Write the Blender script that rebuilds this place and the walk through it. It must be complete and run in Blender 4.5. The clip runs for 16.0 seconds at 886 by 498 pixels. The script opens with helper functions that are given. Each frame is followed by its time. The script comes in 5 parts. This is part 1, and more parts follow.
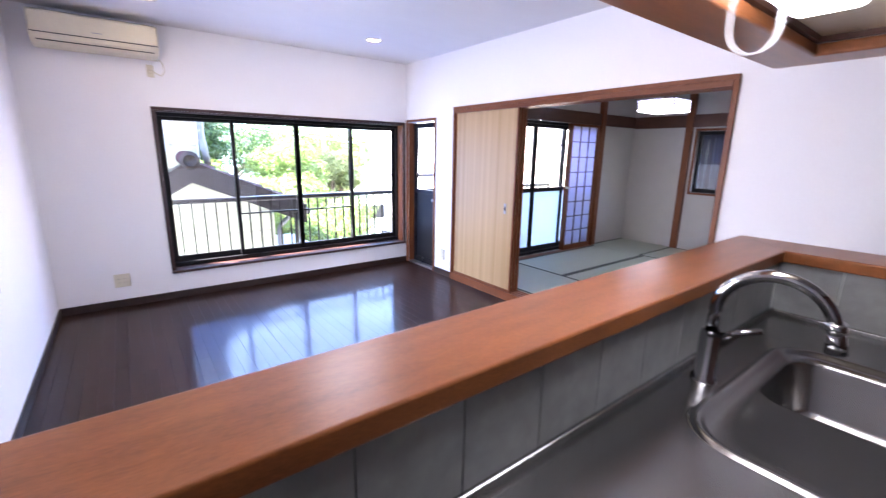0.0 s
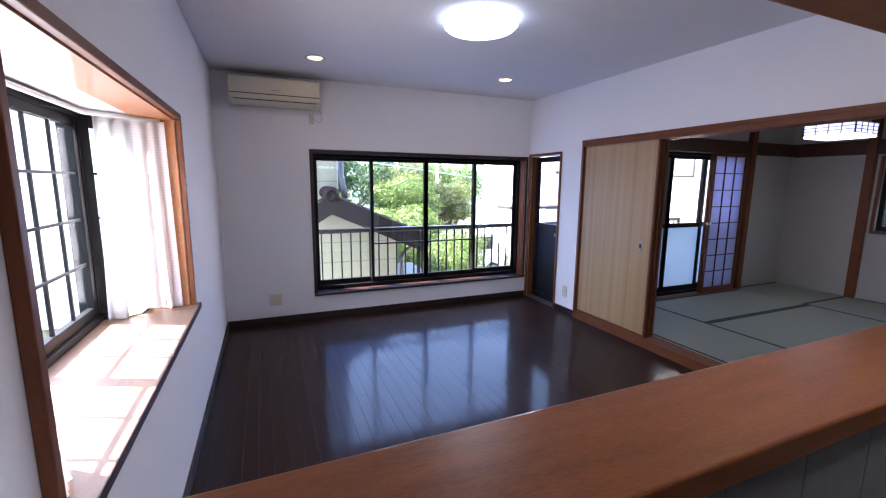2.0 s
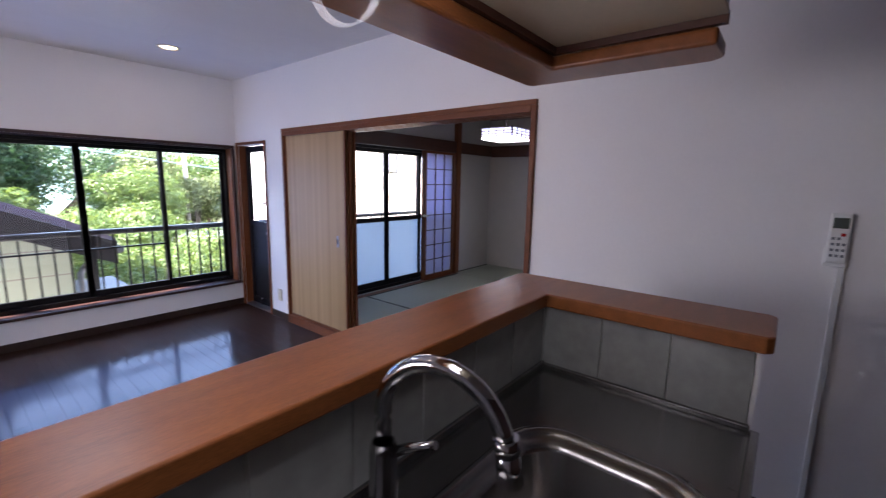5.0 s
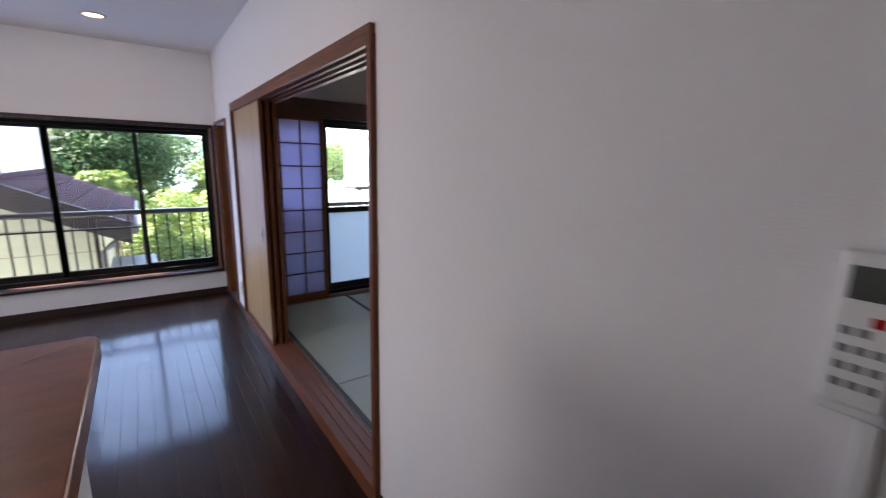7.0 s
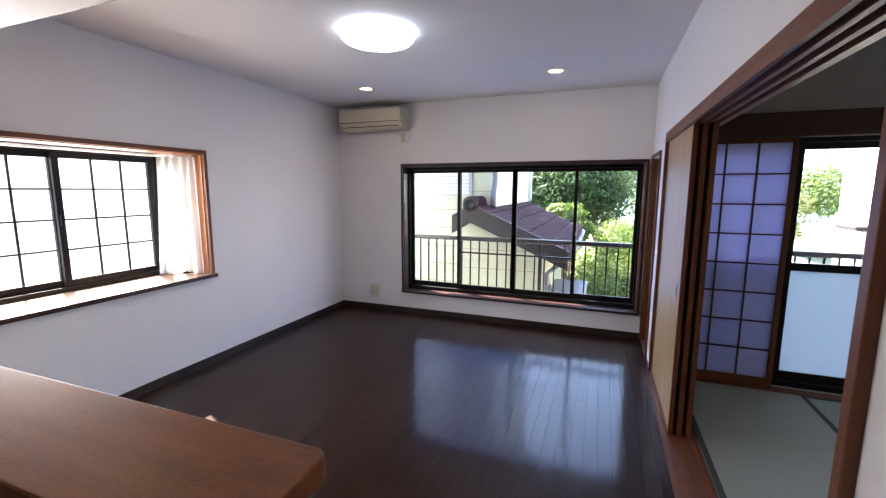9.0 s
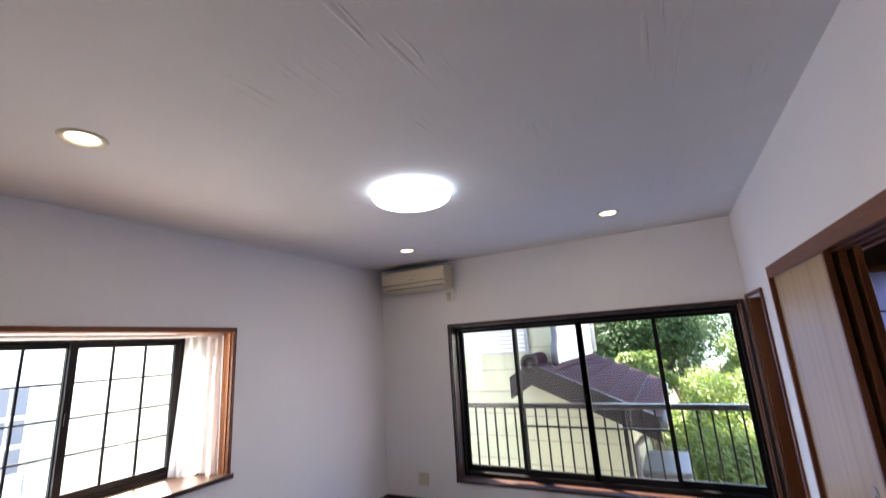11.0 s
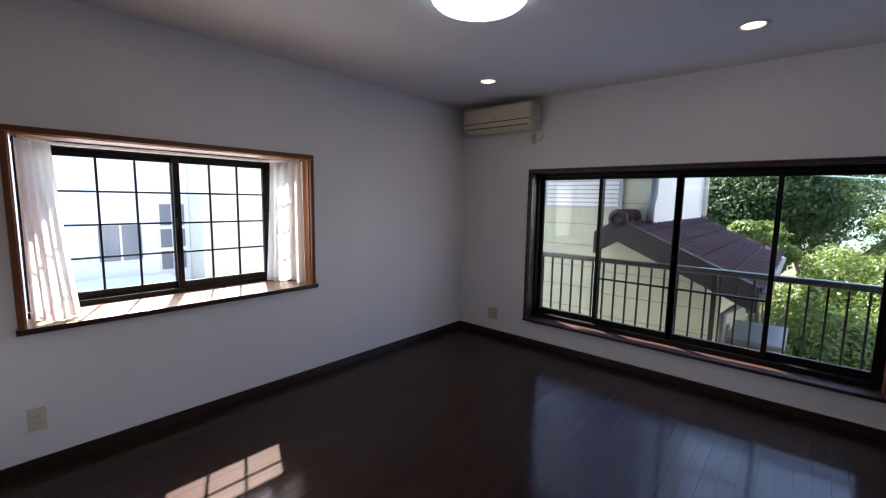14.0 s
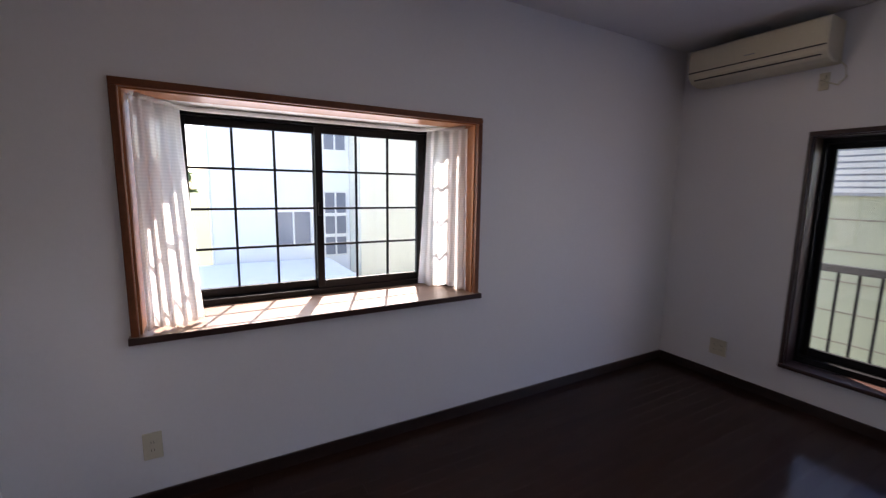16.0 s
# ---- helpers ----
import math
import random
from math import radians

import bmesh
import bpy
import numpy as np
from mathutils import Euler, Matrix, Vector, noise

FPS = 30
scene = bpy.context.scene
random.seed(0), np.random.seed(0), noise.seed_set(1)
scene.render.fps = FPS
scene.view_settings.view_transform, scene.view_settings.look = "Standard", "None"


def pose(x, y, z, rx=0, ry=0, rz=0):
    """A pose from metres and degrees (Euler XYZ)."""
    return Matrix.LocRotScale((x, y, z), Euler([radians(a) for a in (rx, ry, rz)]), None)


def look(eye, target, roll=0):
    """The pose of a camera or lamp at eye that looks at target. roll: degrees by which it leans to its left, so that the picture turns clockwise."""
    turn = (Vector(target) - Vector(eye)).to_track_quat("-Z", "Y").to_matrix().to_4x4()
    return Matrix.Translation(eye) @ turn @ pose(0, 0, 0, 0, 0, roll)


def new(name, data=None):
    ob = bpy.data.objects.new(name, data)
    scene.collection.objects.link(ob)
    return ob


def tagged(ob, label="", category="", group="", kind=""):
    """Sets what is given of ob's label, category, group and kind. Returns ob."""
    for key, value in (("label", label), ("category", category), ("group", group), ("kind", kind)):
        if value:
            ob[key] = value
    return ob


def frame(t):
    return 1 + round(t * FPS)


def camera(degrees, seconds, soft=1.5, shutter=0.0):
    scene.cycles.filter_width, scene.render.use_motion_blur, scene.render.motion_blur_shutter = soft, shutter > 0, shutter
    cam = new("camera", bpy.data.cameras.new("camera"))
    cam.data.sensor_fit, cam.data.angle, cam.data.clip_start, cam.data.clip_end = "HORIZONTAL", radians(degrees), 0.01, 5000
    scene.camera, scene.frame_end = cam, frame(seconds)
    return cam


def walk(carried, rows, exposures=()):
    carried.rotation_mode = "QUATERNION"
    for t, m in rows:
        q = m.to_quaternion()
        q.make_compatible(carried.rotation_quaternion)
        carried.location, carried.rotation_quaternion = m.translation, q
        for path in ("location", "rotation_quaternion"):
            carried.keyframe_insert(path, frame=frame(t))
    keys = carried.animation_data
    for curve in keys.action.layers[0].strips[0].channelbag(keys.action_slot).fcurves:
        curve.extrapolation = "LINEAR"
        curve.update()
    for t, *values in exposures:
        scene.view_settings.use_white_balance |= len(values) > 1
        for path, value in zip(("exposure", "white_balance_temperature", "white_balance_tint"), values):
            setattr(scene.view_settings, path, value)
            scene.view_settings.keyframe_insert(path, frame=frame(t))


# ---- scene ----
cam = camera(93.3, 16.0, soft=1.2, shutter=0.25)
PATH = [
    (0, (0.582, -4.642, 1.373), (1.759, -3.089, 0.922), 1.0),
    (0.5, (0.478, -4.55, 1.397), (1.406, -2.813, 1.046), 2.0),
    (1, (0.443, -4.537, 1.395), (1.305, -2.766, 1.049), 0.7),
    (1.5, (0.429, -4.522, 1.396), (1.263, -2.736, 1.056), 0.5),
    (2, (0.409, -4.517, 1.396), (1.179, -2.698, 1.084), 0.5),
    (2.5, (0.393, -4.503, 1.399), (1.165, -2.685, 1.08), 1.1),
    (3, (0.403, -4.504, 1.398), (1.184, -2.692, 1.067), 1.2),
    (3.5, (0.476, -4.535, 1.394), (1.392, -2.789, 1.057), 1.9),
    (4, (0.713, -4.63, 1.39), (1.844, -3.014, 1.058), 2.5),
    (4.5, (1.038, -4.749, 1.399), (2.374, -3.3, 1.059), 1.6),
    (5, (1.293, -4.75, 1.382), (2.823, -3.503, 1.063), 1.1),
    (5.2, (1.386, -4.775, 1.343), (3.015, -3.656, 1.034), 1.1),
    (7.3, (2.876, -4.73, 1.392), (3.781, -2.993, 0.988), 1.1),
    (7.5, (2.948, -4.675, 1.403), (3.588, -2.82, 1.02), 0.9),
    (7.6, (2.975, -4.624, 1.396), (3.54, -2.735, 1.057), 1.2),
    (8, (3.035, -4.545, 1.43), (3.015, -2.574, 1.096), 0.2),
    (8.2, (3.055, -4.466, 1.442), (2.637, -2.533, 1.14), 0.8),
    (10.4, (3.036, -4.286, 1.417), (2.185, -2.483, 1.256), -0.5),
    (10.5, (3.01, -4.242, 1.447), (2.149, -2.437, 1.405), -0.7),
    (11, (2.905, -4.028, 1.511), (2.016, -2.293, 1.959), -3.6),
    (11.5, (2.93, -3.889, 1.575), (1.871, -2.427, 2.437), 3.3),
    (12, (2.961, -3.848, 1.596), (1.866, -2.441, 2.501), 2.4),
    (12.5, (2.946, -3.846, 1.599), (1.803, -2.479, 2.506), 1.9),
    (13, (2.966, -3.816, 1.586), (1.776, -2.451, 2.436), 1.8),
    (13.5, (2.986, -3.762, 1.477), (1.66, -2.266, 1.544), 1.6),
    (13.6, (2.979, -3.772, 1.469), (1.661, -2.269, 1.421), 1.4),
    (14, (2.973, -3.732, 1.413), (1.668, -2.235, 1.178), 1.0),
    (14.5, (2.966, -3.69, 1.397), (1.64, -2.223, 1.103), 0.7),
    (15, (2.768, -3.588, 1.338), (1.372, -2.211, 0.945), 1.5),
    (15.5, (2.386, -3.471, 1.34), (0.836, -2.281, 0.914), 1.0),
    (16, (2.056, -3.301, 1.341), (0.333, -2.326, 1.054), 0.9),
]
GAPS = [
    (5.7, (1.72, -4.98, 1.385), (3.46, -4.11, 1.06), 1.2),
    (6.2, (2.18, -5.2, 1.38), (4.0, -4.45, 1.04), 1.0),
    (6.6, (2.55, -5.23, 1.38), (4.15, -4.12, 1.0), 1.0),
    (7.0, (2.79, -5.0, 1.38), (3.95, -3.4, 0.98), 1.2),
    (8.7, (3.06, -4.49, 1.435), (2.42, -2.62, 1.15), 0.3),
    (9.5, (3.06, -4.43, 1.425), (2.25, -2.62, 1.16), -0.3),
]
walk(cam, [(t, look(eye, target, roll)) for t, eye, target, roll in sorted(PATH + GAPS)],
     exposures=[(0.0, 5.08, 6200, 24), (0.4, 4.52, 6150, 24), (1.2, 3.95, 6100, 23), (2.5, 3.37, 6200, 23), (4.0, 3.20, 6250, 23), (5.2, 3.72, 6450, 25), (7.3, 3.79, 6950, 18), (8.2, 3.79, 7000, 18), (10.4, 3.72, 6950, 16), (11.5, 3.36, 7600, 19), (12.5, 2.94, 7800, 18), (14.0, 2.54, 6800, 17), (14.6, 2.56, 6700, 17), (16.0, 2.25, 6900, 21)])

# ---------- world, sun, large lights ----------
SUN_TO = Vector((-1.075, 0.462, 1.28)).normalized()
world = bpy.data.worlds.new("sky")
scene.world = world
world.use_nodes = True
_wn = world.node_tree
_sky = _wn.nodes.new("ShaderNodeTexSky")
_sky.sky_type = "NISHITA"
_sky.sun_disc = False
_sky.sun_elevation = math.asin(SUN_TO.z)
_sky.sun_rotation = math.atan2(SUN_TO.x, SUN_TO.y)
_bg = _wn.nodes["Background"]
_bg.inputs["Strength"].default_value = 0.15
_wn.links.new(_sky.outputs["Color"], _bg.inputs["Color"])


def lamp(name, kind, m, energy, color, **kw):
    data = bpy.data.lights.new(name, kind)
    data.energy, data.color = energy, color
    ob = new(name, data)
    ob.matrix_world = m
    if kind == "SUN":
        data.angle = radians(0.55)
    if kind == "AREA":
        data.shape = kw.get("shape", "RECTANGLE")
        data.size = kw["size"]
        if data.shape == "RECTANGLE":
            data.size_y = kw["size_y"]
    if kind == "SPOT":
        data.spot_size, data.spot_blend, data.shadow_soft_size = radians(kw["cone"]), 0.6, kw["size"]
    if kind == "POINT":
        data.shadow_soft_size = kw["size"]
    return ob


lamp("sun", "SUN", look(SUN_TO * 40, (0, 0, 0)), 5.0, (1.0, 0.95, 0.88))
# sky light standing in the window openings
lamp("sky_window_north", "AREA", look((2.15, 0.106, 0.98), (2.15, -3, 0.85)), 1.2, (0.17, 0.36, 1.0), size=2.4, size_y=1.3)
lamp("sky_window_bay", "AREA", look((-0.34, -2.72, 1.24), (3, -2.72, 1.1)), 1.6, (0.96, 0.955, 0.98), size=1.15, size_y=0.85)
lamp("sky_window_tatami", "AREA", look((4.9, -0.75, 1.0), (4.9, -3, 0.8)), 0.09, (0.55, 0.72, 1.0), size=2.3, size_y=1.6)
# lamps of the house
lamp("ceiling_light_bulb", "AREA", look((1.70, -2.04, 2.31), (1.70, -2.041, 0)), 0.24, (0.86, 0.93, 1.0), shape="DISK", size=0.46)
for _x, _y in ((0.847, -0.758), (2.643, -0.772), (0.967, -3.328), (2.60, -3.305)):
    lamp("downlight_bulb", "AREA", look((_x, _y, 2.387), (_x, _y - 0.001, 0)), 0.07, (1.0, 0.80, 0.55), shape="DISK", size=0.09)
lamp("kitchen_tube", "AREA", look((1.465, -4.346, 1.671), (1.465, -4.357, 0)), 0.03, (0.92, 0.97, 1.0), size=0.6, size_y=0.09)
lamp("tatami_tube", "AREA", look((5.57, -2.16, 1.855), (5.57, -2.161, 0)), 0.016, (0.9, 0.96, 1.0), size=0.4, size_y=0.4)


# ---------- materials ----------
def mat(name, base, rough=0.6, metal=0.0, var=0.12, scale=6.0, fine=60.0, bump=0.0, bump_scale=120.0, spec=0.5, stretch=(1, 1, 1), island=False, coat=0.0, per_object=0.0):
    m = bpy.data.materials.new(name)
    m.use_nodes = True
    nt = m.node_tree
    n, l = nt.nodes, nt.links
    b = n["Principled BSDF"]
    b.inputs["Roughness"].default_value = rough
    b.inputs["Metallic"].default_value = metal
    b.inputs["Specular IOR Level"].default_value = spec
    b.inputs["Coat Weight"].default_value = coat
    tc = n.new("ShaderNodeTexCoord")
    mp = n.new("ShaderNodeMapping")
    mp.inputs["Scale"].default_value = stretch
    l.new(tc.outputs["Object"], mp.inputs["Vector"])
    n1 = n.new("ShaderNodeTexNoise")
    n1.inputs["Scale"].default_value, n1.inputs["Detail"].default_value = scale, 4
    n2 = n.new("ShaderNodeTexNoise")
    n2.inputs["Scale"].default_value, n2.inputs["Detail"].default_value = fine, 3
    for q in (n1, n2):
        l.new(mp.outputs["Vector"], q.inputs["Vector"])
    add = n.new("ShaderNodeMath")
    add.operation = "ADD"
    l.new(n1.outputs["Fac"], add.inputs[0])
    l.new(n2.outputs["Fac"], add.inputs[1])
    last = add
    if island or per_object:
        src = n.new("ShaderNodeNewGeometry" if island else "ShaderNodeObjectInfo")
        mul = n.new("ShaderNodeMath")
        mul.operation = "MULTIPLY_ADD"
        mul.inputs[1].default_value = 0.8 if island else per_object
        l.new(src.outputs["Random Per Island" if island else "Random"], mul.inputs[0])
        l.new(add.outputs[0], mul.inputs[2])
        last = mul
    ramp = n.new("ShaderNodeMapRange")
    ramp.inputs["From Min"].default_value = 0.6
    ramp.inputs["From Max"].default_value = 1.4 + (0.8 if island else per_object)
    ramp.inputs["To Min"].default_value, ramp.inputs["To Max"].default_value = 1 - var, 1 + var
    l.new(last.outputs[0], ramp.inputs["Value"])
    mx = n.new("ShaderNodeVectorMath")
    mx.operation = "SCALE"
    mx.inputs[0].default_value = base
    l.new(ramp.outputs["Result"], mx.inputs["Scale"])
    l.new(mx.outputs["Vector"], b.inputs["Base Color"])
    if bump:
        bp = n.new("ShaderNodeBump")
        bp.inputs["Strength"].default_value, bp.inputs["Distance"].default_value = bump, 0.004
        n3 = n.new("ShaderNodeTexNoise")
        n3.inputs["Scale"].default_value, n3.inputs["Detail"].default_value = bump_scale, 2
        l.new(mp.outputs["Vector"], n3.inputs["Vector"])
        l.new(n3.outputs["Fac"], bp.inputs["Height"])
        l.new(bp.outputs["Normal"], b.inputs["Normal"])
    return m


def glow(name, color, strength):
    m = bpy.data.materials.new(name)
    m.use_nodes = True
    b = m.node_tree.nodes["Principled BSDF"]
    b.inputs["Base Color"].default_value = (*color, 1)
    b.inputs["Emission Color"].default_value = (*color, 1)
    b.inputs["Emission Strength"].default_value = strength
    b.inputs["Roughness"].default_value = 0.4
    return m


def sheer(name, color, through_amount, clear=0.0, weave=0.0, rough=0.8, tint=(1, 1, 1)):
    """Cloth, paper or frosted glass: light passes, scattered."""
    m = bpy.data.materials.new(name)
    m.use_nodes = True
    nt = m.node_tree
    n, l = nt.nodes, nt.links
    out = n["Material Output"]
    n.remove(n["Principled BSDF"])
    d, tr, tp = n.new("ShaderNodeBsdfDiffuse"), n.new("ShaderNodeBsdfTranslucent"), n.new("ShaderNodeBsdfTransparent")
    d.inputs["Color"].default_value = (*color, 1)
    tr.inputs["Color"].default_value = (*tint, 1)
    mixa, mixb = n.new("ShaderNodeMixShader"), n.new("ShaderNodeMixShader")
    mixa.inputs[0].default_value = through_amount
    l.new(d.outputs[0], mixa.inputs[1])
    l.new(tr.outputs[0], mixa.inputs[2])
    l.new(mixa.outputs[0], mixb.inputs[1])
    l.new(tp.outputs[0], mixb.inputs[2])
    mixb.inputs[0].default_value = clear
    if weave:
        tc, wv = n.new("ShaderNodeTexCoord"), n.new("ShaderNodeTexWave")
        wv.bands_direction, wv.wave_profile = "Z", "SIN"
        wv.inputs["Scale"].default_value, wv.inputs["Distortion"].default_value = weave, 0.4
        mr = n.new("ShaderNodeMapRange")
        mr.inputs["To Min"].default_value, mr.inputs["To Max"].default_value = clear * 0.3, clear * 1.7
        l.new(tc.outputs["Object"], wv.inputs["Vector"])
        l.new(wv.outputs["Fac"], mr.inputs["Value"])
        l.new(mr.outputs["Result"], mixb.inputs[0])
    l.new(mixb.outputs[0], out.inputs["Surface"])
    return m


def clear_glass(name, gloss=0.035, tint=(0.96, 0.98, 0.975)):
    m = bpy.data.materials.new(name)
    m.use_nodes = True
    nt = m.node_tree
    n, l = nt.nodes, nt.links
    n.remove(n["Principled BSDF"])
    tp, gl, mx = n.new("ShaderNodeBsdfTransparent"), n.new("ShaderNodeBsdfGlossy"), n.new("ShaderNodeMixShader")
    tp.inputs["Color"].default_value = (*tint, 1)
    gl.inputs["Roughness"].default_value = 0.02
    mx.inputs[0].default_value = gloss
    l.new(tp.outputs[0], mx.inputs[1])
    l.new(gl.outputs[0], mx.inputs[2])
    l.new(mx.outputs[0], n["Material Output"].inputs["Surface"])
    return m


M_WALL = mat("white_wallpaper", (0.80, 0.785, 0.79), 0.85, var=0.02, scale=1.5, bump=0.25, bump_scale=260)
M_CEIL = mat("plaster_ceiling", (0.74, 0.72, 0.70), 0.9, var=0.03, scale=2.0, bump=0.35, bump_scale=7, stretch=(1, 3, 1))


def brushed(m, strength):
    """Adds patchy trowel strokes to a plaster's relief."""
    n, l = m.node_tree.nodes, m.node_tree.links
    tc, mp, nz, mk = n.new("ShaderNodeTexCoord"), n.new("ShaderNodeMapping"), n.new("ShaderNodeTexNoise"), n.new("ShaderNodeTexNoise")
    mp.inputs["Scale"].default_value = (34, 3.0, 1)
    mp.inputs["Rotation"].default_value = (0, 0, radians(24))
    nz.inputs["Scale"].default_value, nz.inputs["Detail"].default_value, nz.inputs["Distortion"].default_value = 1.0, 2, 0.6
    mk.inputs["Scale"].default_value, mk.inputs["Detail"].default_value = 2.6, 2
    l.new(tc.outputs["Object"], mp.inputs["Vector"])
    l.new(mp.outputs["Vector"], nz.inputs["Vector"])
    l.new(tc.outputs["Object"], mk.inputs["Vector"])
    r1, r2, mu, bp = n.new("ShaderNodeMapRange"), n.new("ShaderNodeMapRange"), n.new("ShaderNodeMath"), n.new("ShaderNodeBump")
    r1.inputs["From Min"].default_value, r1.inputs["From Max"].default_value = 0.58, 0.72
    r2.inputs["From Min"].default_value, r2.inputs["From Max"].default_value = 0.50, 0.66
    l.new(nz.outputs["Fac"], r1.inputs["Value"])
    l.new(mk.outputs["Fac"], r2.inputs["Value"])
    mu.operation = "MULTIPLY"
    l.new(r1.outputs["Result"], mu.inputs[0])
    l.new(r2.outputs["Result"], mu.inputs[1])
    bp.inputs["Strength"].default_value, bp.inputs["Distance"].default_value = strength, 0.0028
    l.new(mu.outputs[0], bp.inputs["Height"])
    l.new(bp.outputs["Normal"], n["Principled BSDF"].inputs["Normal"])
    return m


brushed(M_CEIL, 1.0)
M_FLOOR = mat("dark_stained_plank", (0.030, 0.013, 0.008), 0.45, var=0.25, scale=3, fine=40, stretch=(9, 0.8, 1), bump=0.012, bump_scale=30, per_object=0.5, spec=0.03, coat=0.44)
M_FLOOR.node_tree.nodes["Principled BSDF"].inputs["Coat Roughness"].default_value = 0.12
M_SUB = mat("dark_subfloor", (0.02, 0.012, 0.01), 0.5)
M_BASE = mat("dark_brown_baseboard", (0.03, 0.016, 0.012), 0.4, var=0.2, scale=8)
M_ORANGE = mat("orange_brown_wood", (0.38, 0.15, 0.055), 0.4, spec=0.3, var=0.22, scale=4, fine=50, stretch=(1, 9, 1), coat=0.2)
M_COUNTER = mat("varnished_counter_wood", (0.235, 0.078, 0.024), 0.3, var=0.34, scale=4, fine=70, spec=0.3, stretch=(1.2, 7, 7), bump=0.03, bump_scale=60, coat=0.0)
M_SILL = mat("brown_sill_board", (0.215, 0.14, 0.10), 0.4, var=0.15, scale=5, fine=60, stretch=(6, 1, 1), spec=0.35)
M_FRAMEWOOD = mat("reddish_frame_wood", (0.165, 0.052, 0.018), 0.42, spec=0.3, var=0.22, scale=6, fine=60, stretch=(6, 1, 1))
M_DARKWOOD = mat("dark_beam_wood", (0.075, 0.026, 0.013), 0.5, var=0.25, scale=6, fine=60, stretch=(1, 1, 4))
M_DARKTRIM = mat("dark_window_trim_wood", (0.04, 0.016, 0.011), 0.4, var=0.2, scale=6)
M_BLACK = mat("black_aluminium", (0.008, 0.008, 0.009), 0.45, var=0.1, spec=0.2)
M_RAIL = mat("weathered_dark_aluminium", (0.018, 0.018, 0.02), 0.3, var=0.15, scale=5, spec=0.6)
M_GREYMETAL = mat("grey_metal", (0.35, 0.35, 0.36), 0.35, metal=0.9, var=0.05)
M_STEEL = mat("brushed_stainless", (0.27, 0.265, 0.26), 0.27, metal=1.0, var=0.08, scale=5, fine=90, stretch=(1, 14, 1))
M_CHROME = mat("chrome", (0.42, 0.42, 0.43), 0.09, metal=1.0, var=0.02)
M_TILE = mat("grey_marbled_tile", (0.27, 0.28, 0.275), 0.3, var=0.22, scale=7, fine=22)
M_GROUT = mat("grout", (0.30, 0.30, 0.29), 0.9)
M_CREAM = mat("aged_cream_plastic", (0.66, 0.60, 0.45), 0.4, var=0.04)
M_CREAMDK = mat("shadow_gap_plastic", (0.05, 0.045, 0.035), 0.6)
M_PLATE = mat("ivory_plastic", (0.62, 0.57, 0.44), 0.4, var=0.03)
M_WHITEPL = mat("white_plastic", (0.75, 0.75, 0.74), 0.4, var=0.03)
M_PANEL = mat("cream_board", (0.60, 0.53, 0.38), 0.5, var=0.05)
M_CURTAIN = sheer("white_sheer_curtain", (0.90, 0.89, 0.87), 0.66, 0.05, weave=22.0)
M_SHOJI = sheer("shoji_paper", (0.80, 0.80, 0.86), 0.62, tint=(0.80, 0.82, 1.0))
M_FROST = sheer("frosted_glass", (0.40, 0.48, 0.54), 0.75, 0.02, tint=(0.46, 0.54, 0.60))
M_STRAP = sheer("clear_plastic", (0.85, 0.85, 0.85), 0.4, 0.88)
M_GLASS = clear_glass("window_glass")
M_LAMP = glow("lit_white_acrylic", (0.86, 0.94, 1.0), 0.42)
M_HALO = glow("blue_white_halo_glow", (0.36, 0.62, 1.0), 0.7)
M_WARM = glow("lit_warm_bulb", (1.0, 0.82, 0.52), 0.9)
M_TUBE = glow("lit_fluorescent_cover", (0.95, 0.98, 1.0), 0.75)
M_TATAMI = mat("woven_rush", (0.30, 0.32, 0.25), 0.42, var=0.1, scale=5, fine=120, stretch=(1, 12, 1), bump=0.2, bump_scale=200, per_object=0.4)
M_TBAND = mat("dark_green_mat_border", (0.035, 0.04, 0.035), 0.7)
M_TWALL = mat("grey_beige_plaster", (0.45, 0.425, 0.40), 0.9, var=0.04, bump=0.3, bump_scale=200)
M_TCEIL = mat("cedar_ceiling_board", (0.17, 0.11, 0.07), 0.6, var=0.2, stretch=(1, 8, 1))


def stripes(name, a, b, scale):
    m = mat(name, a, 0.45, var=0.06, stretch=(14, 14, 0.6))
    n, l = m.node_tree.nodes, m.node_tree.links
    tc, wv, nz = n.new("ShaderNodeTexCoord"), n.new("ShaderNodeTexNoise"), n.new("ShaderNodeMapping")
    nz.inputs["Scale"].default_value = (scale, scale, 0.15)
    wv.inputs["Scale"].default_value, wv.inputs["Detail"].default_value = 1.0, 2
    l.new(tc.outputs["Object"], nz.inputs["Vector"])
    l.new(nz.outputs["Vector"], wv.inputs["Vector"])
    mr = n.new("ShaderNodeMapRange")
    mr.inputs["From Min"].default_value, mr.inputs["From Max"].default_value = 0.35, 0.65
    l.new(wv.outputs["Fac"], mr.inputs["Value"])
    mx = n.new("ShaderNodeMix")
    mx.data_type = "RGBA"
    mx.inputs["A"].default_value, mx.inputs["B"].default_value = (*a, 1), (*b, 1)
    l.new(mr.outputs["Result"], mx.inputs["Factor"])
    l.new(mx.outputs["Result"], n["Principled BSDF"].inputs["Base Color"])
    return m


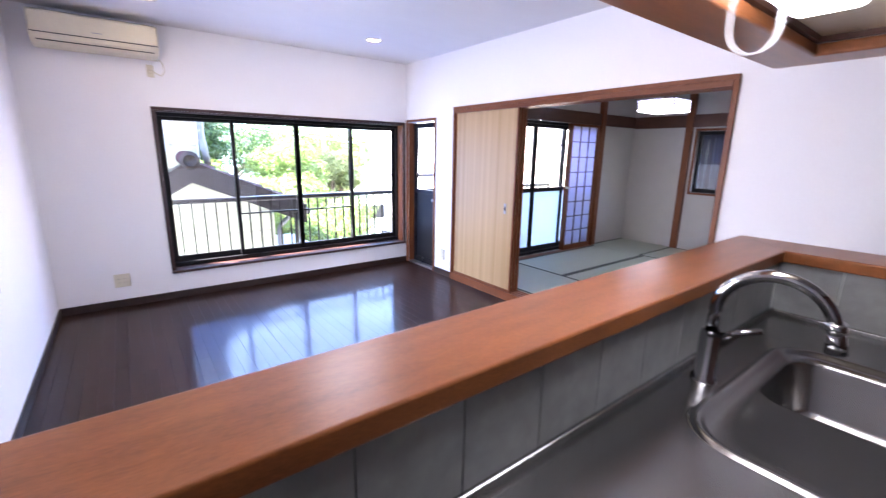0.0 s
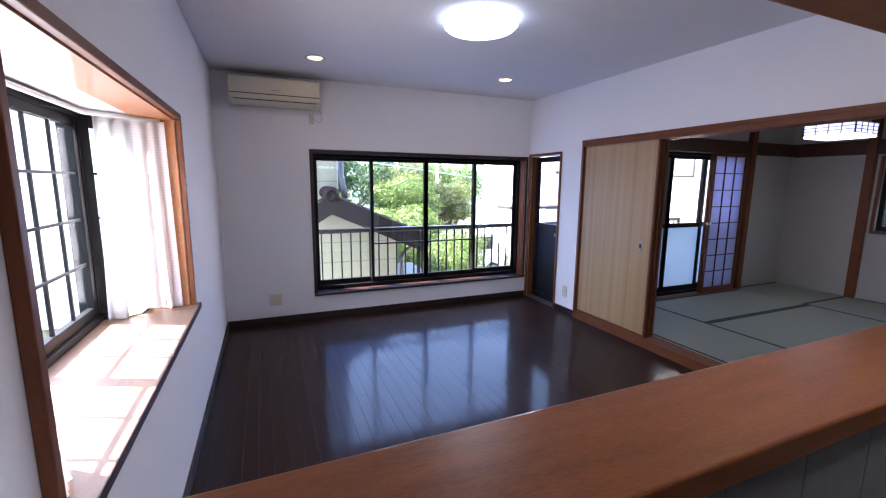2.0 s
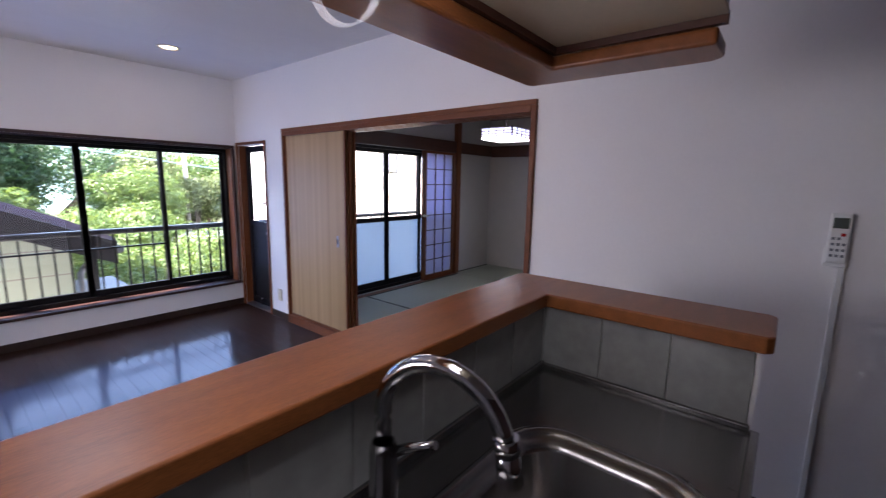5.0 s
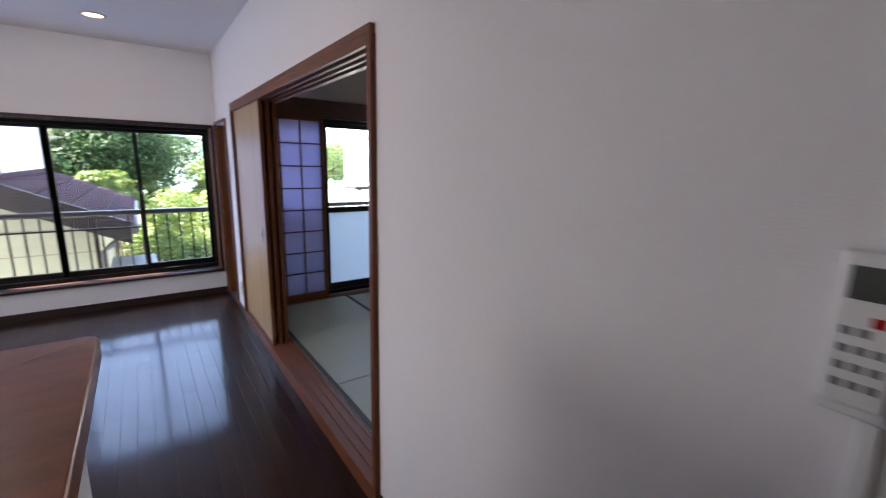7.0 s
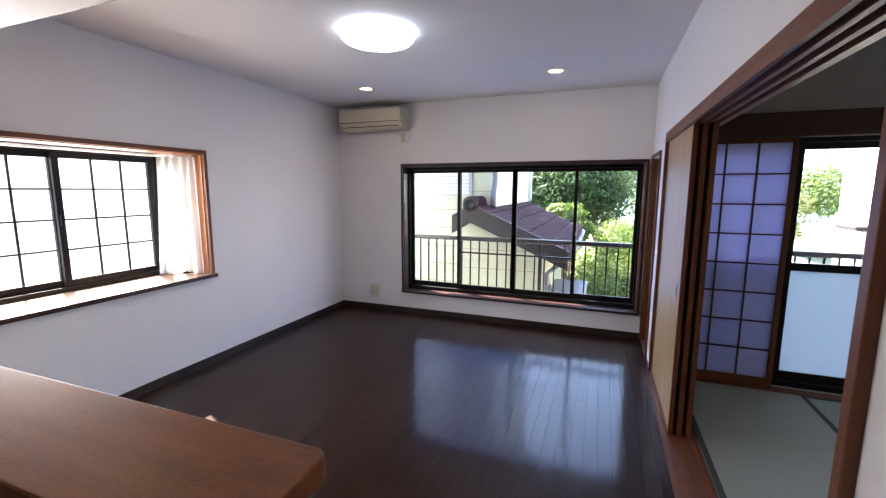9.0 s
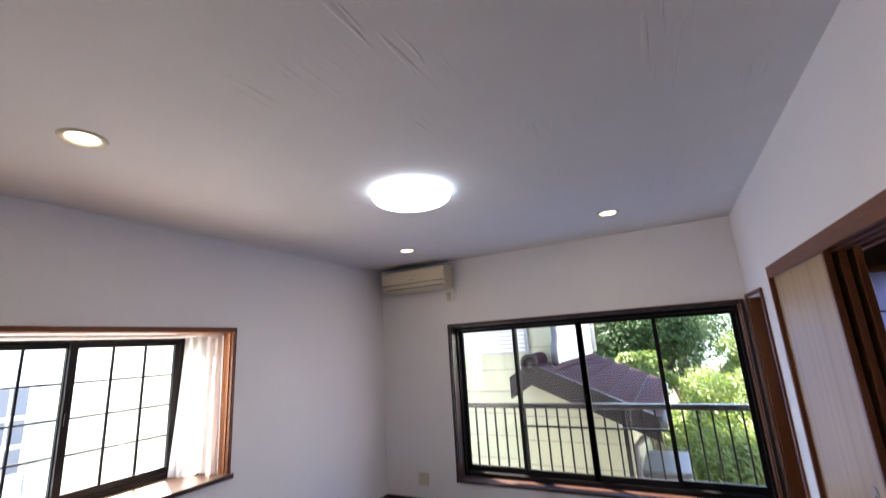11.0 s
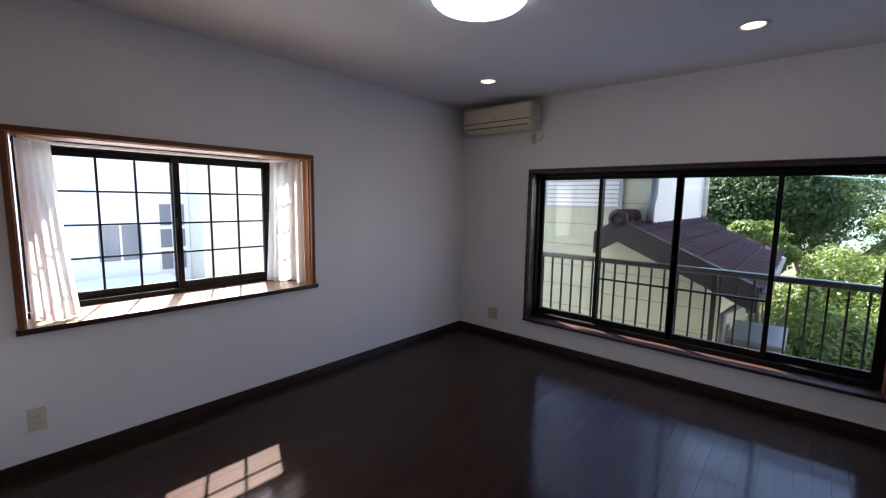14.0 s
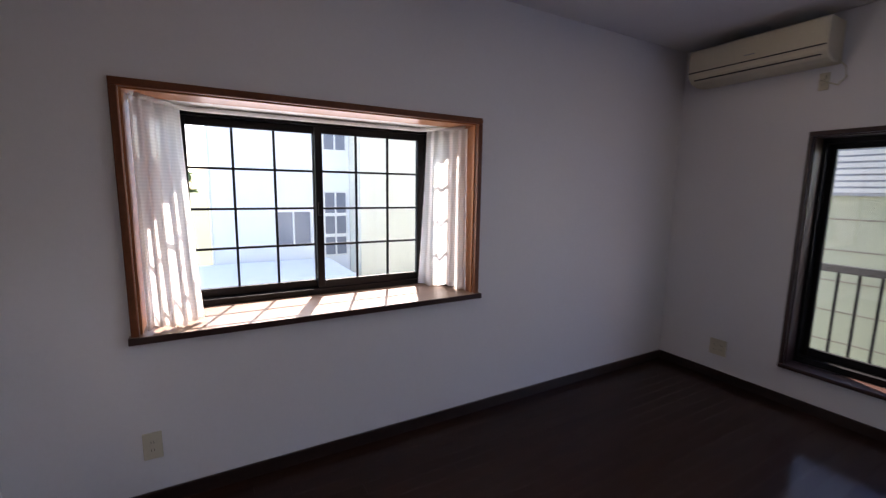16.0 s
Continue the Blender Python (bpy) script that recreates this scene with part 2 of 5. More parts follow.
M_FUSUMA = stripes("striped_woodgrain_paper", (0.47, 0.315, 0.16), (0.37, 0.235, 0.105), 16.0)
M_SIDING = mat("cream_siding", (0.50, 0.52, 0.39), 0.7, var=0.05, scale=2)
M_SIDINGW = mat("white_siding", (0.72, 0.74, 0.72), 0.7, var=0.04, scale=2)
M_CREAMW = mat("cream_render", (0.80, 0.77, 0.66), 0.8, var=0.04, scale=2)
M_NAVY = mat("navy_blind_cloth", (0.03, 0.035, 0.06), 0.8)
M_TAN = mat("tan_siding", (0.34, 0.29, 0.245), 0.8, var=0.05)
M_ROOFTILE = mat("purple_brown_roof_tile", (0.042, 0.019, 0.028), 0.75, var=0.25, scale=4, per_object=0.3, spec=0.15)
M_EAVE = mat("grey_brown_eave", (0.022, 0.0175, 0.02), 0.7, var=0.15)
M_PIPE = mat("grey_downpipe", (0.16, 0.17, 0.19), 0.5)
M_LEAF = mat("bright_leaves", (0.105, 0.175, 0.042), 0.5, var=0.55, island=True, scale=1.0)
M_LEAFO = mat("olive_leaves", (0.10, 0.13, 0.05), 0.6, var=0.5, island=True, scale=1.0)
M_LEAFD = mat("dark_leaves", (0.035, 0.08, 0.028), 0.6, var=0.5, island=True, scale=1.0)


def leafy(m, color, amount):
    """Lets part of the sunlight through thin leaves."""
    n, l = m.node_tree.nodes, m.node_tree.links
    tr, mx = n.new("ShaderNodeBsdfTranslucent"), n.new("ShaderNodeMixShader")
    tr.inputs["Color"].default_value = (*color, 1)
    mx.inputs[0].default_value = amount
    l.new(n["Principled BSDF"].outputs[0], mx.inputs[1])
    l.new(tr.outputs[0], mx.inputs[2])
    l.new(mx.outputs[0], n["Material Output"].inputs["Surface"])


leafy(M_LEAF, (0.20, 0.27, 0.055), 0.28)
leafy(M_LEAFO, (0.16, 0.20, 0.05), 0.3)
leafy(M_LEAFD, (0.06, 0.12, 0.03), 0.25)
M_BARK = mat("bark", (0.10, 0.075, 0.055), 0.9, var=0.3, bump=0.8, bump_scale=20)
M_GROUND = mat("earth_and_grass", (0.10, 0.11, 0.06), 0.95, var=0.35, scale=0.6, fine=6)
M_PAVE = mat("pale_concrete", (0.42, 0.42, 0.40), 0.9, var=0.1)
# pale blue-green: the haze of distance is mixed into the hill colour
M_HILL = mat("hazy_wooded_hill", (0.14, 0.21, 0.19), 0.95, var=0.5, scale=0.25, fine=1.2, bump=1.0, bump_scale=0.8)
M_CARW = mat("white_car_paint", (0.75, 0.75, 0.76), 0.2, var=0.02, coat=0.6)
M_HOUSEGL = mat("curtained_window_glass", (0.20, 0.22, 0.27), 0.15, var=0.15, scale=2)
M_DARKGL = mat("dark_glass", (0.02, 0.025, 0.03), 0.08, var=0.05)
M_RUBBER = mat("tyre_rubber", (0.02, 0.02, 0.02), 0.8)
M_RED = mat("red_lens", (0.45, 0.02, 0.02), 0.2)
M_BLUEW = mat("pale_blue_render", (0.80, 0.83, 0.88), 0.8, var=0.03)
M_WHITEW = mat("white_render", (0.78, 0.78, 0.77), 0.8, var=0.03)
M_SHUTTER = mat("grey_blue_louver", (0.40, 0.43, 0.50), 0.5, var=0.05)
M_CABLE = mat("pale_blue_cable", (0.45, 0.62, 0.70), 0.5)
M_SCREEN = mat("lcd_grey", (0.06, 0.07, 0.06), 0.3)


# ---------- building helpers ----------
def box(bm, x0, x1, y0, y1, z0, z1, bev=0.0, turn=0.0):
    """A box; turn: degrees about its own upright axis."""
    t = bmesh.new()
    c = Vector(((x0 + x1) / 2, (y0 + y1) / 2, (z0 + z1) / 2))
    bmesh.ops.create_cube(t, size=1, matrix=Matrix.Translation(c) @ Matrix.Rotation(radians(turn), 4, "Z") @ Matrix.Diagonal((abs(x1 - x0), abs(y1 - y0), abs(z1 - z0), 1)))
    if bev:
        bmesh.ops.bevel(t, geom=t.edges[:], offset=bev, segments=2, affect="EDGES", profile=0.5)
    me = bpy.data.meshes.new("tmp")
    t.to_mesh(me)
    t.free()
    bm.from_mesh(me)
    bpy.data.meshes.remove(me)
    return bm


def bx(*a, **k):
    return box(bmesh.new(), *a, **k)


def lathe(profile, at=(0, 0, 0), seg=32, axis="Z"):
    """A turned body from (radius, height) pairs, closed at zero radii."""
    bm = bmesh.new()
    rings = []
    for r, h in profile:
        if r < 1e-6:
            rings.append([bm.verts.new((0, 0, h))])
        else:
            rings.append([bm.verts.new((r * math.cos(2 * math.pi * i / seg), r * math.sin(2 * math.pi * i / seg), h)) for i in range(seg)])
    for a, b in zip(rings, rings[1:]):
        for i in range(seg):
            j = (i + 1) % seg
            if len(a) == 1 and len(b) > 1:
                bm.faces.new((a[0], b[i], b[j]))
            elif len(b) == 1 and len(a) > 1:
                bm.faces.new((a[j], a[i], b[0]))
            elif len(a) > 1:
                bm.faces.new((a[i], a[j], b[j], b[i]))
    rot = {"Z": Matrix(), "X": Matrix.Rotation(radians(90), 4, "Y"), "Y": Matrix.Rotation(radians(-90), 4, "X")}[axis]
    bmesh.ops.transform(bm, matrix=Matrix.Translation(at) @ rot, verts=bm.verts)
    for f in bm.faces:
        f.smooth = True
    return bm


def tube(points, r, seg=10, taper=None):
    """A round bar along points."""
    bm = bmesh.new()
    pts = [Vector(p) for p in points]
    rings = []
    for i, p in enumerate(pts):
        d = (pts[min(i + 1, len(pts) - 1)] - pts[max(i - 1, 0)]).normalized()
        u = d.cross(Vector((0, 0, 1)))
        if u.length < 1e-3:
            u = d.cross(Vector((1, 0, 0)))
        u.normalize()
        v = d.cross(u)
        rr = r if taper is None else r + (taper - r) * i / (len(pts) - 1)
        rings.append([bm.verts.new(p + rr * (u * math.cos(2 * math.pi * k / seg) + v * math.sin(2 * math.pi * k / seg))) for k in range(seg)])
    for a, b in zip(rings, rings[1:]):
        for k in range(seg):
            bm.faces.new((a[k], a[(k + 1) % seg], b[(k + 1) % seg], b[k])).smooth = True
    bm.faces.new(rings[0][::-1])
    bm.faces.new(rings[-1])
    return bm


def prism(outline, z0, z1):
    """An upright slab with the given (x, y) outline."""
    bm = bmesh.new()
    lo, hi = [bm.verts.new((x, y, z0)) for x, y in outline], [bm.verts.new((x, y, z1)) for x, y in outline]
    bm.faces.new(lo[::-1])
    bm.faces.new(hi)
    for i in range(len(outline)):
        j = (i + 1) % len(outline)
        bm.faces.new((lo[i], lo[j], hi[j], hi[i]))
    bmesh.ops.recalc_face_normals(bm, faces=bm.faces)
    return bm


def thing(name, at, label, category, group="", kind=""):
    ob = new(name)
    ob.empty_display_size = 0.1
    ob.location = at
    return tagged(ob, label, category, group, kind)


def origin_of(ob):
    v = Vector(ob.location)
    while ob.parent:
        ob = ob.parent
        v = v + ob.location
    return v


def part(name, bm, material, parent=None, label=""):
    """Links a bmesh, given in world coordinates, as one mesh under a thing or a part."""
    me = bpy.data.meshes.new(name)
    if parent:
        bmesh.ops.translate(bm, verts=bm.verts, vec=-origin_of(parent))
    bm.to_mesh(me)
    bm.free()
    me.materials.append(material)
    ob = new(name, me)
    ob.parent = parent
    return tagged(ob, label)


def solo(name, bm, material, label, category, group="", kind=""):
    """A thing of one mesh, with its origin at the middle of its foot."""
    xs, ys, zs = zip(*[v.co for v in bm.verts])
    at = Vector(((min(xs) + max(xs)) / 2, (min(ys) + max(ys)) / 2, min(zs)))
    bmesh.ops.translate(bm, verts=bm.verts, vec=-at)
    me = bpy.data.meshes.new(name)
    bm.to_mesh(me)
    bm.free()
    me.materials.append(material)
    ob = new(name, me)
    ob.location = at
    return tagged(ob, label, category, group, kind)


def structure(name, bm, material, label, category="wall"):
    return solo(name, bm, material, label, category, kind="structure")


def holed(axis, p0, p1, a0, a1, z0, z1, holes):
    """A wall slab across 'x' or 'y' from p0 to p1, along a0..a1, with rectangular holes (a0, a1, z0, z1)."""
    cuts = sorted({a0, a1, *[h[0] for h in holes], *[h[1] for h in holes]})
    bm = bmesh.new()
    for s, e in zip(cuts, cuts[1:]):
        mid, z = (s + e) / 2, z0
        for h in sorted([h for h in holes if h[0] < mid < h[1]], key=lambda h: h[2]):
            if h[2] > z + 1e-4:
                _slab(bm, axis, p0, p1, s, e, z, h[2])
            z = h[3]
        if z < z1 - 1e-4:
            _slab(bm, axis, p0, p1, s, e, z, z1)
    bmesh.ops.remove_doubles(bm, verts=bm.verts, dist=0.0005)
    return bm


def _slab(bm, axis, p0, p1, a0, a1, z0, z1):
    if axis == "x":
        box(bm, p0, p1, a0, a1, z0, z1)
    else:
        box(bm, a0, a1, p0, p1, z0, z1)


# ---------- the shell ----------
CEIL = 2.402
FZ = -0.055
structure("wall_west", holed("x", -0.15, 0.0, -6.0, 0.2, -0.2, CEIL, [(-3.570, -1.93, 0.70, 1.71)]), M_WALL, "white textured wallpaper wall with a bay window")
structure("wall_north", holed("y", 0.0, 0.2, 0.0, 3.49, -0.2, CEIL, [(0.865, 3.436, 0.22, 1.695)]), M_WALL, "white wallpaper wall with a wide window")
structure("wall_east", holed("x", 3.49, 3.62, -6.0, 0.2, -0.2, CEIL, [(-0.61, -0.055, -0.2, 1.725), (-3.59, -1.0, -0.2, 1.812)]), M_WALL, "white wallpaper wall with a wide sliding-door opening")
# wall out of view, made dark to lower bounce light and steel reflections
structure("wall_south", bx(-0.15, 3.62, -6.12, -6.0, -0.2, CEIL), M_DARKWOOD, "plain unseen kitchen wall, coloured dark to dim the kitchen")
structure("ceiling", bx(-0.15, 3.62, -6.12, 0.2, CEIL, CEIL + 0.12), M_CEIL, "white brushed plaster ceiling", "ceiling")
FLOOR = structure("floor", bx(-0.02, 3.5, -6.0, 0.0, -0.2, FZ - 0.012), M_SUB, "dark brown glossy plank floor", "floor")

structure("tatami_wall_north", holed("y", -0.965, -0.815, 3.62, 7.23, -0.1, 2.4, [(3.66, 6.135, 0.03, 1.785)]), M_TWALL, "grey plaster wall with a wide glazed door")
structure("tatami_wall_east", holed("x", 7.1, 7.23, -3.74, -0.965, -0.1, 2.4, [(-3.2, -1.93, 0.87, 1.72)]), M_TWALL, "grey plaster wall with a small window")
structure("tatami_wall_south", bx(3.62, 7.1, -3.74, -3.62, -0.1, 2.4), M_TWALL, "plain grey plaster wall")
structure("tatami_ceiling", bx(3.62, 7.23, -3.74, -0.815, 2.4, 2.5), M_TCEIL, "dark cedar board ceiling", "ceiling")
TFLOOR = structure("tatami_floor", bx(3.62, 7.1, -3.62, -0.965, -0.1, -0.03), M_SUB, "floor of green-grey tatami mats", "floor")
for _n, _b in (("baseboard_west", (0.0, 0.012, -3.98, -0.012, FZ - 0.01, 0.012)), ("baseboard_north", (0.0, 3.478, -0.012, 0.0, FZ - 0.01, 0.012)),
               ("baseboard_east", (3.478, 3.49, -0.955, -0.64, FZ - 0.01, 0.012)), ("baseboard_east_2", (3.478, 3.49, -6.0, -3.63, FZ - 0.01, 0.012))):
    structure(_n, bx(*_b, bev=0.003), M_BASE, "dark brown wooden baseboard", "baseboard")

# ---------- north window ----------
W1 = thing("window_1", (2.15, 0.1, 0.2), "wide black aluminium sliding window in dark wood trim", "window", kind="structure")
bm = bx(0.84, 3.462, -0.015, 0.0, 1.695, 1.723, bev=0.003)
part("trim_top", bm, M_DARKTRIM, W1)
part("trim_side", bx(0.84, 0.865, -0.015, 0.0, 0.195, 1.694, bev=0.003), M_DARKTRIM, W1)
part("trim_side", bx(3.437, 3.462, -0.015, 0.0, 0.195, 1.694, bev=0.003), M_DARKTRIM, W1)
part("window_sill", bx(0.845, 3.46, -0.035, 0.11, 0.196, 0.222, bev=0.004), M_DARKTRIM, W1, "dark worn wooden sill")
part("jamb", bx(0.8655, 0.875, 0.0, 0.11, 0.2225, 1.69), M_DARKTRIM, W1)
part("jamb", bx(3.426, 3.4355, 0.0, 0.11, 0.2225, 1.69), M_FRAMEWOOD, W1)
part("head", bx(0.8655, 3.4355, 0.0, 0.11, 1.686, 1.6945), M_DARKTRIM, W1)
bm = bx(0.866, 3.435, 0.112, 0.198, 0.221, 0.262)
box(bm, 0.866, 3.435, 0.112, 0.198, 1.655, 1.694)
box(bm, 0.866, 0.892, 0.112, 0.198, 0.262, 1.655)
box(bm, 3.409, 3.435, 0.112, 0.198, 0.262, 1.655)
part("window_frame", bm, M_BLACK, W1, "black aluminium outer frame")
_edges = [0.893, 1.512, 2.156, 2.80, 3.408]
for i in range(4):
    a, b = _edges[i], _edges[i + 1]
    yy = 0.135 if i in (1, 2) else 0.168
    a0, b0 = (a - 0.018 if i else a), (b + 0.018 if i < 3 else b)
    w0 = 0.034 if i != 2 else 0.046
    w1 = 0.034 if i != 1 else 0.046
    sash_bm = bx(a0, a0 + w0, yy, yy + 0.028, 0.263, 1.654, bev=0.002)
    box(sash_bm, b0 - w1, b0, yy, yy + 0.028, 0.263, 1.654, bev=0.002)
    box(sash_bm, a0 + w0, b0 - w1, yy, yy + 0.028, 0.263, 0.318, bev=0.002)
    box(sash_bm, a0 + w0, b0 - w1, yy, yy + 0.028, 1.622, 1.654, bev=0.002)
    if i in (1, 2):
        box(sash_bm, a0 + w0, b0 - w1, yy + 0.004, yy + 0.024, 0.695, 0.71)
    s = part("sash", sash_bm, M_BLACK, W1)
    g = part("pane", bx(a0 + w0 - 0.005, b0 - w1 + 0.005, yy + 0.012, yy + 0.016, 0.314, 1.626), M_GLASS, s)
    g.visible_shadow = False
    if i == 1:
        part("latch", bx(b0 - 0.036, b0 - 0.014, yy - 0.012, yy, 0.93, 0.99, bev=0.003), M_BLACK, s)

# ---------- bay window ----------
W2 = thing("window_2", (-0.2, -2.75, 0.7), "box bay window with black gridded sashes and orange wood lining", "window", kind="structure")
part("trim_top", bx(0.0, 0.026, -3.597, -1.903, 1.706, 1.737, bev=0.003), M_FRAMEWOOD, W2)
part("trim_side", bx(0.0, 0.026, -3.597, -3.570, 0.7, 1.7055, bev=0.003), M_FRAMEWOOD, W2)
part("trim_side", bx(0.0, 0.026, -1.931, -1.903, 0.7, 1.7055, bev=0.003), M_FRAMEWOOD, W2)
SILL_Z = 0.722
part("window_sill", prism([(0.04, -3.605), (0.04, -1.893), (-0.005, -1.893), (-0.005, -1.932), (-0.2, -1.932), (-0.435, -2.05), (-0.435, -3.45), (-0.2, -3.568), (-0.005, -3.568), (-0.005, -3.605)], 0.698, SILL_Z), M_SILL, W2, "reddish-brown wooden sill board")
part("sill_edge", bx(0.0405, 0.047, -3.605, -1.893, 0.693, 0.7235, bev=0.002), M_DARKTRIM, W2, "dark brown front edge")
part("lining", bx(-0.2, -0.002, -1.9395, -1.9305, SILL_Z + 0.0005, 1.709), M_ORANGE, W2)
part("lining", bx(-0.2, -0.002, -3.5695, -3.5605, SILL_Z + 0.0005, 1.709), M_ORANGE, W2)
part("head_board", prism([(0.0, -3.568), (0.0, -1.932), (-0.2, -1.932), (-0.435, -2.05), (-0.435, -3.45), (-0.2, -3.568)], 1.7095, 1.73), M_WHITEPL, W2, "white board over the bay")
part("head_lining", bx(-0.16, -0.002, -3.5605, -1.9405, 1.700, 1.709), M_ORANGE, W2, "orange-brown wooden top lining")
part("bay_roof", prism([(-0.152, -3.62), (-0.152, -1.88), (-0.22, -1.88), (-0.53, -2.0), (-0.53, -3.5), (-0.22, -3.62)], 1.732, 1.80), M_EAVE, W2)
part("bay_base", prism([(-0.152, -3.6), (-0.152, -1.9), (-0.22, -1.9), (-0.5, -2.03), (-0.5, -3.47), (-0.22, -3.6)], 0.55, 0.697), M_EAVE, W2)


def gridded(parent, p, q, z0, z1, cols, rows, name="sash"):
    """A sash from plan point p to plan point q, with glazing bars."""
    p, q = Vector(p), Vector(q)
    L = (q - p).length
    ang = math.degrees(math.atan2((q - p).y, (q - p).x))
    m = Matrix.Translation((p.x, p.y, 0)) @ Matrix.Rotation(radians(ang), 4, "Z")
    bm = bx(0, 0.04, -0.014, 0.014, z0, z1, bev=0.002)
    box(bm, L - 0.04, L, -0.014, 0.014, z0, z1, bev=0.002)
    box(bm, 0.04, L - 0.04, -0.014, 0.014, z0, z0 + 0.045, bev=0.002)
    box(bm, 0.04, L - 0.04, -0.014, 0.014, z1 - 0.04, z1, bev=0.002)
    bmesh.ops.transform(bm, matrix=m, verts=bm.verts)
    s = part(name, bm, M_BLACK, parent)
    bm = bx(0.036, L - 0.036, -0.002, 0.002, z0 + 0.04, z1 - 0.036)
    bmesh.ops.transform(bm, matrix=m, verts=bm.verts)
    g = part("pane", bm, M_GLASS, s)
    g.visible_shadow = False
    for c in range(1, cols):
        u = 0.04 + (L - 0.08) * c / cols
        bm = bx(u - 0.006, u + 0.006, -0.006, 0.006, z0 + 0.045, z1 - 0.04)
        bmesh.ops.transform(bm, matrix=m, verts=bm.verts)
        part("glazing_bar", bm, M_BLACK, s)
    for r in range(1, rows):
        z = z0 + 0.045 + (z1 - z0 - 0.085) * r / rows
        bm = bx(0.04, L - 0.04, -0.0055, 0.0055, z - 0.006, z + 0.006)
        bmesh.ops.transform(bm, matrix=m, verts=bm.verts)
        part("glazing_bar", bm, M_BLACK, s)
    return s


BZ0, BZ1 = 0.757, 1.672
bm = bx(-0.435, -0.345, -3.42, -2.07, SILL_Z + 0.001, 0.756)
box(bm, -0.435, -0.345, -3.42, -2.07, 1.673, 1.709)
box(bm, -0.430, -0.355, -2.09, -2.05, 0.756, 1.673)
box(bm, -0.430, -0.355, -3.45, -3.41, 0.756, 1.673)
part("window_frame", bm, M_BLACK, W2, "black aluminium front frame")
for sgn, (ya, yb) in ((1, (-2.06, -1.945)), (-1, (-3.44, -3.54))):
    for z0, z1 in ((SILL_Z + 0.001, 0.756), (1.673, 1.709)):
        bm = prism([(-0.365, ya - 0.03), (-0.365, ya + 0.03), (-0.19, yb + 0.005 * sgn), (-0.19, yb - 0.035 * sgn)], z0, z1)
        part("side_rail", bm, M_BLACK, W2)
gridded(W2, (-0.372, -2.09), (-0.372, -2.76), BZ0, BZ1, 3, 4)
gridded(W2, (-0.403, -2.725), (-0.403, -3.41), BZ0, BZ1, 3, 4)
gridded(W2, (-0.365, -2.06), (-0.20, -1.958), BZ0, BZ1, 1, 4, "side_sash")
gridded(W2, (-0.20, -3.53), (-0.365, -3.44), BZ0, BZ1, 1, 4, "side_sash")
part("latch", bx(-0.358, -0.340, -2.752, -2.735, 1.18, 1.25, bev=0.003), M_BLACK, W2)
_rail = [(-0.06, -3.52, 1.692)] + [(-0.28, -3.40, 1.692), (-0.315, -3.34, 1.692), (-0.315, -2.14, 1.692), (-0.28, -2.10, 1.692), (-0.06, -1.97, 1.692)]
part("curtain_rail", tube(_rail, 0.011, 8), M_WHITEPL, W2, "white curtain rail bent along the bay")


def curtain(name, top, bottom, z0, z1, folds, depth, label, seed):
    """A hanging cloth between plan lines, with folds that open downward."""
    rnd = random.Random(seed)
    nu, nv = folds * 10, 22
    ph = [rnd.uniform(0, 6.28) for _ in range(4)]

    def along(line, u):
        k = u * (len(line) - 1)
        i = min(int(k), len(line) - 2)
        a, b = Vector(line[i]), Vector(line[i + 1])
        return a.lerp(b, k - i), (b - a).normalized()

    bm = bmesh.new()
    rows = []
    for j in range(nv + 1):
        v = j / nv
        row = []
        for i in range(nu + 1):
            u = i / nu
            (pa, da), (pb, db) = along(top, u), along(bottom, u)
            w = v ** 1.3
            p, d = pa.lerp(pb, w), da.lerp(db, w)
            nrm = Vector((-d.y, d.x))
            off = depth * (0.5 + 0.5 * v) * (math.sin(u * folds * 6.283 + ph[0] + 0.6 * v * math.sin(ph[1])) + 0.4 * math.sin(u * folds * 3.1 + ph[2] + v))
            q = p + nrm * off
            row.append(bm.verts.new((q.x, q.y, z1 + (z0 - z1) * v + 0.008 * math.sin(u * 9 + ph[3]) * v)))
        rows.append(row)
    for a, b in zip(rows, rows[1:]):
        for i in range(nu):
            bm.faces.new((a[i], a[i + 1], b[i + 1], b[i])).smooth = True
    bmesh.ops.solidify(bm, geom=bm.faces[:], thickness=0.001)
    return solo(name, bm, M_CURTAIN, label, "curtain", "bay window curtains")


curtain("curtain", [(-0.045, -1.955), (-0.12, -1.985), (-0.22, -2.045), (-0.295, -2.095)], [(-0.035, -1.95), (-0.12, -1.995), (-0.22, -2.055), (-0.315, -2.135)], 0.735, 1.685, 5, 0.014, "white sheer striped curtain gathered at the bay's side", 3)
curtain("curtain", [(-0.02, -3.55), (-0.10, -3.50), (-0.20, -3.44), (-0.26, -3.385)], [(-0.012, -3.545), (-0.025, -3.48), (-0.045, -3.41), (-0.08, -3.335)], 0.735, 1.685, 5, 0.018, "white sheer striped curtain pulled aside over the sill", 5)

# ---------- balcony door in the east wall ----------
D1 = thing("door_1", (3.55, -0.33, 0), "black aluminium balcony door with a glazed upper half", "door", kind="structure")
bm = bx(3.474, 3.489, -0.636, -0.61, FZ, 1.726, bev=0.003)
part("door_trim", bm, M_FRAMEWOOD, D1)
part("door_trim", bx(3.474, 3.489, -0.0545, -0.0125, FZ, 1.726, bev=0.003), M_FRAMEWOOD, D1)
part("door_trim", bx(3.474, 3.489, -0.636, -0.0125, 1.7265, 1.753, bev=0.003), M_FRAMEWOOD, D1)
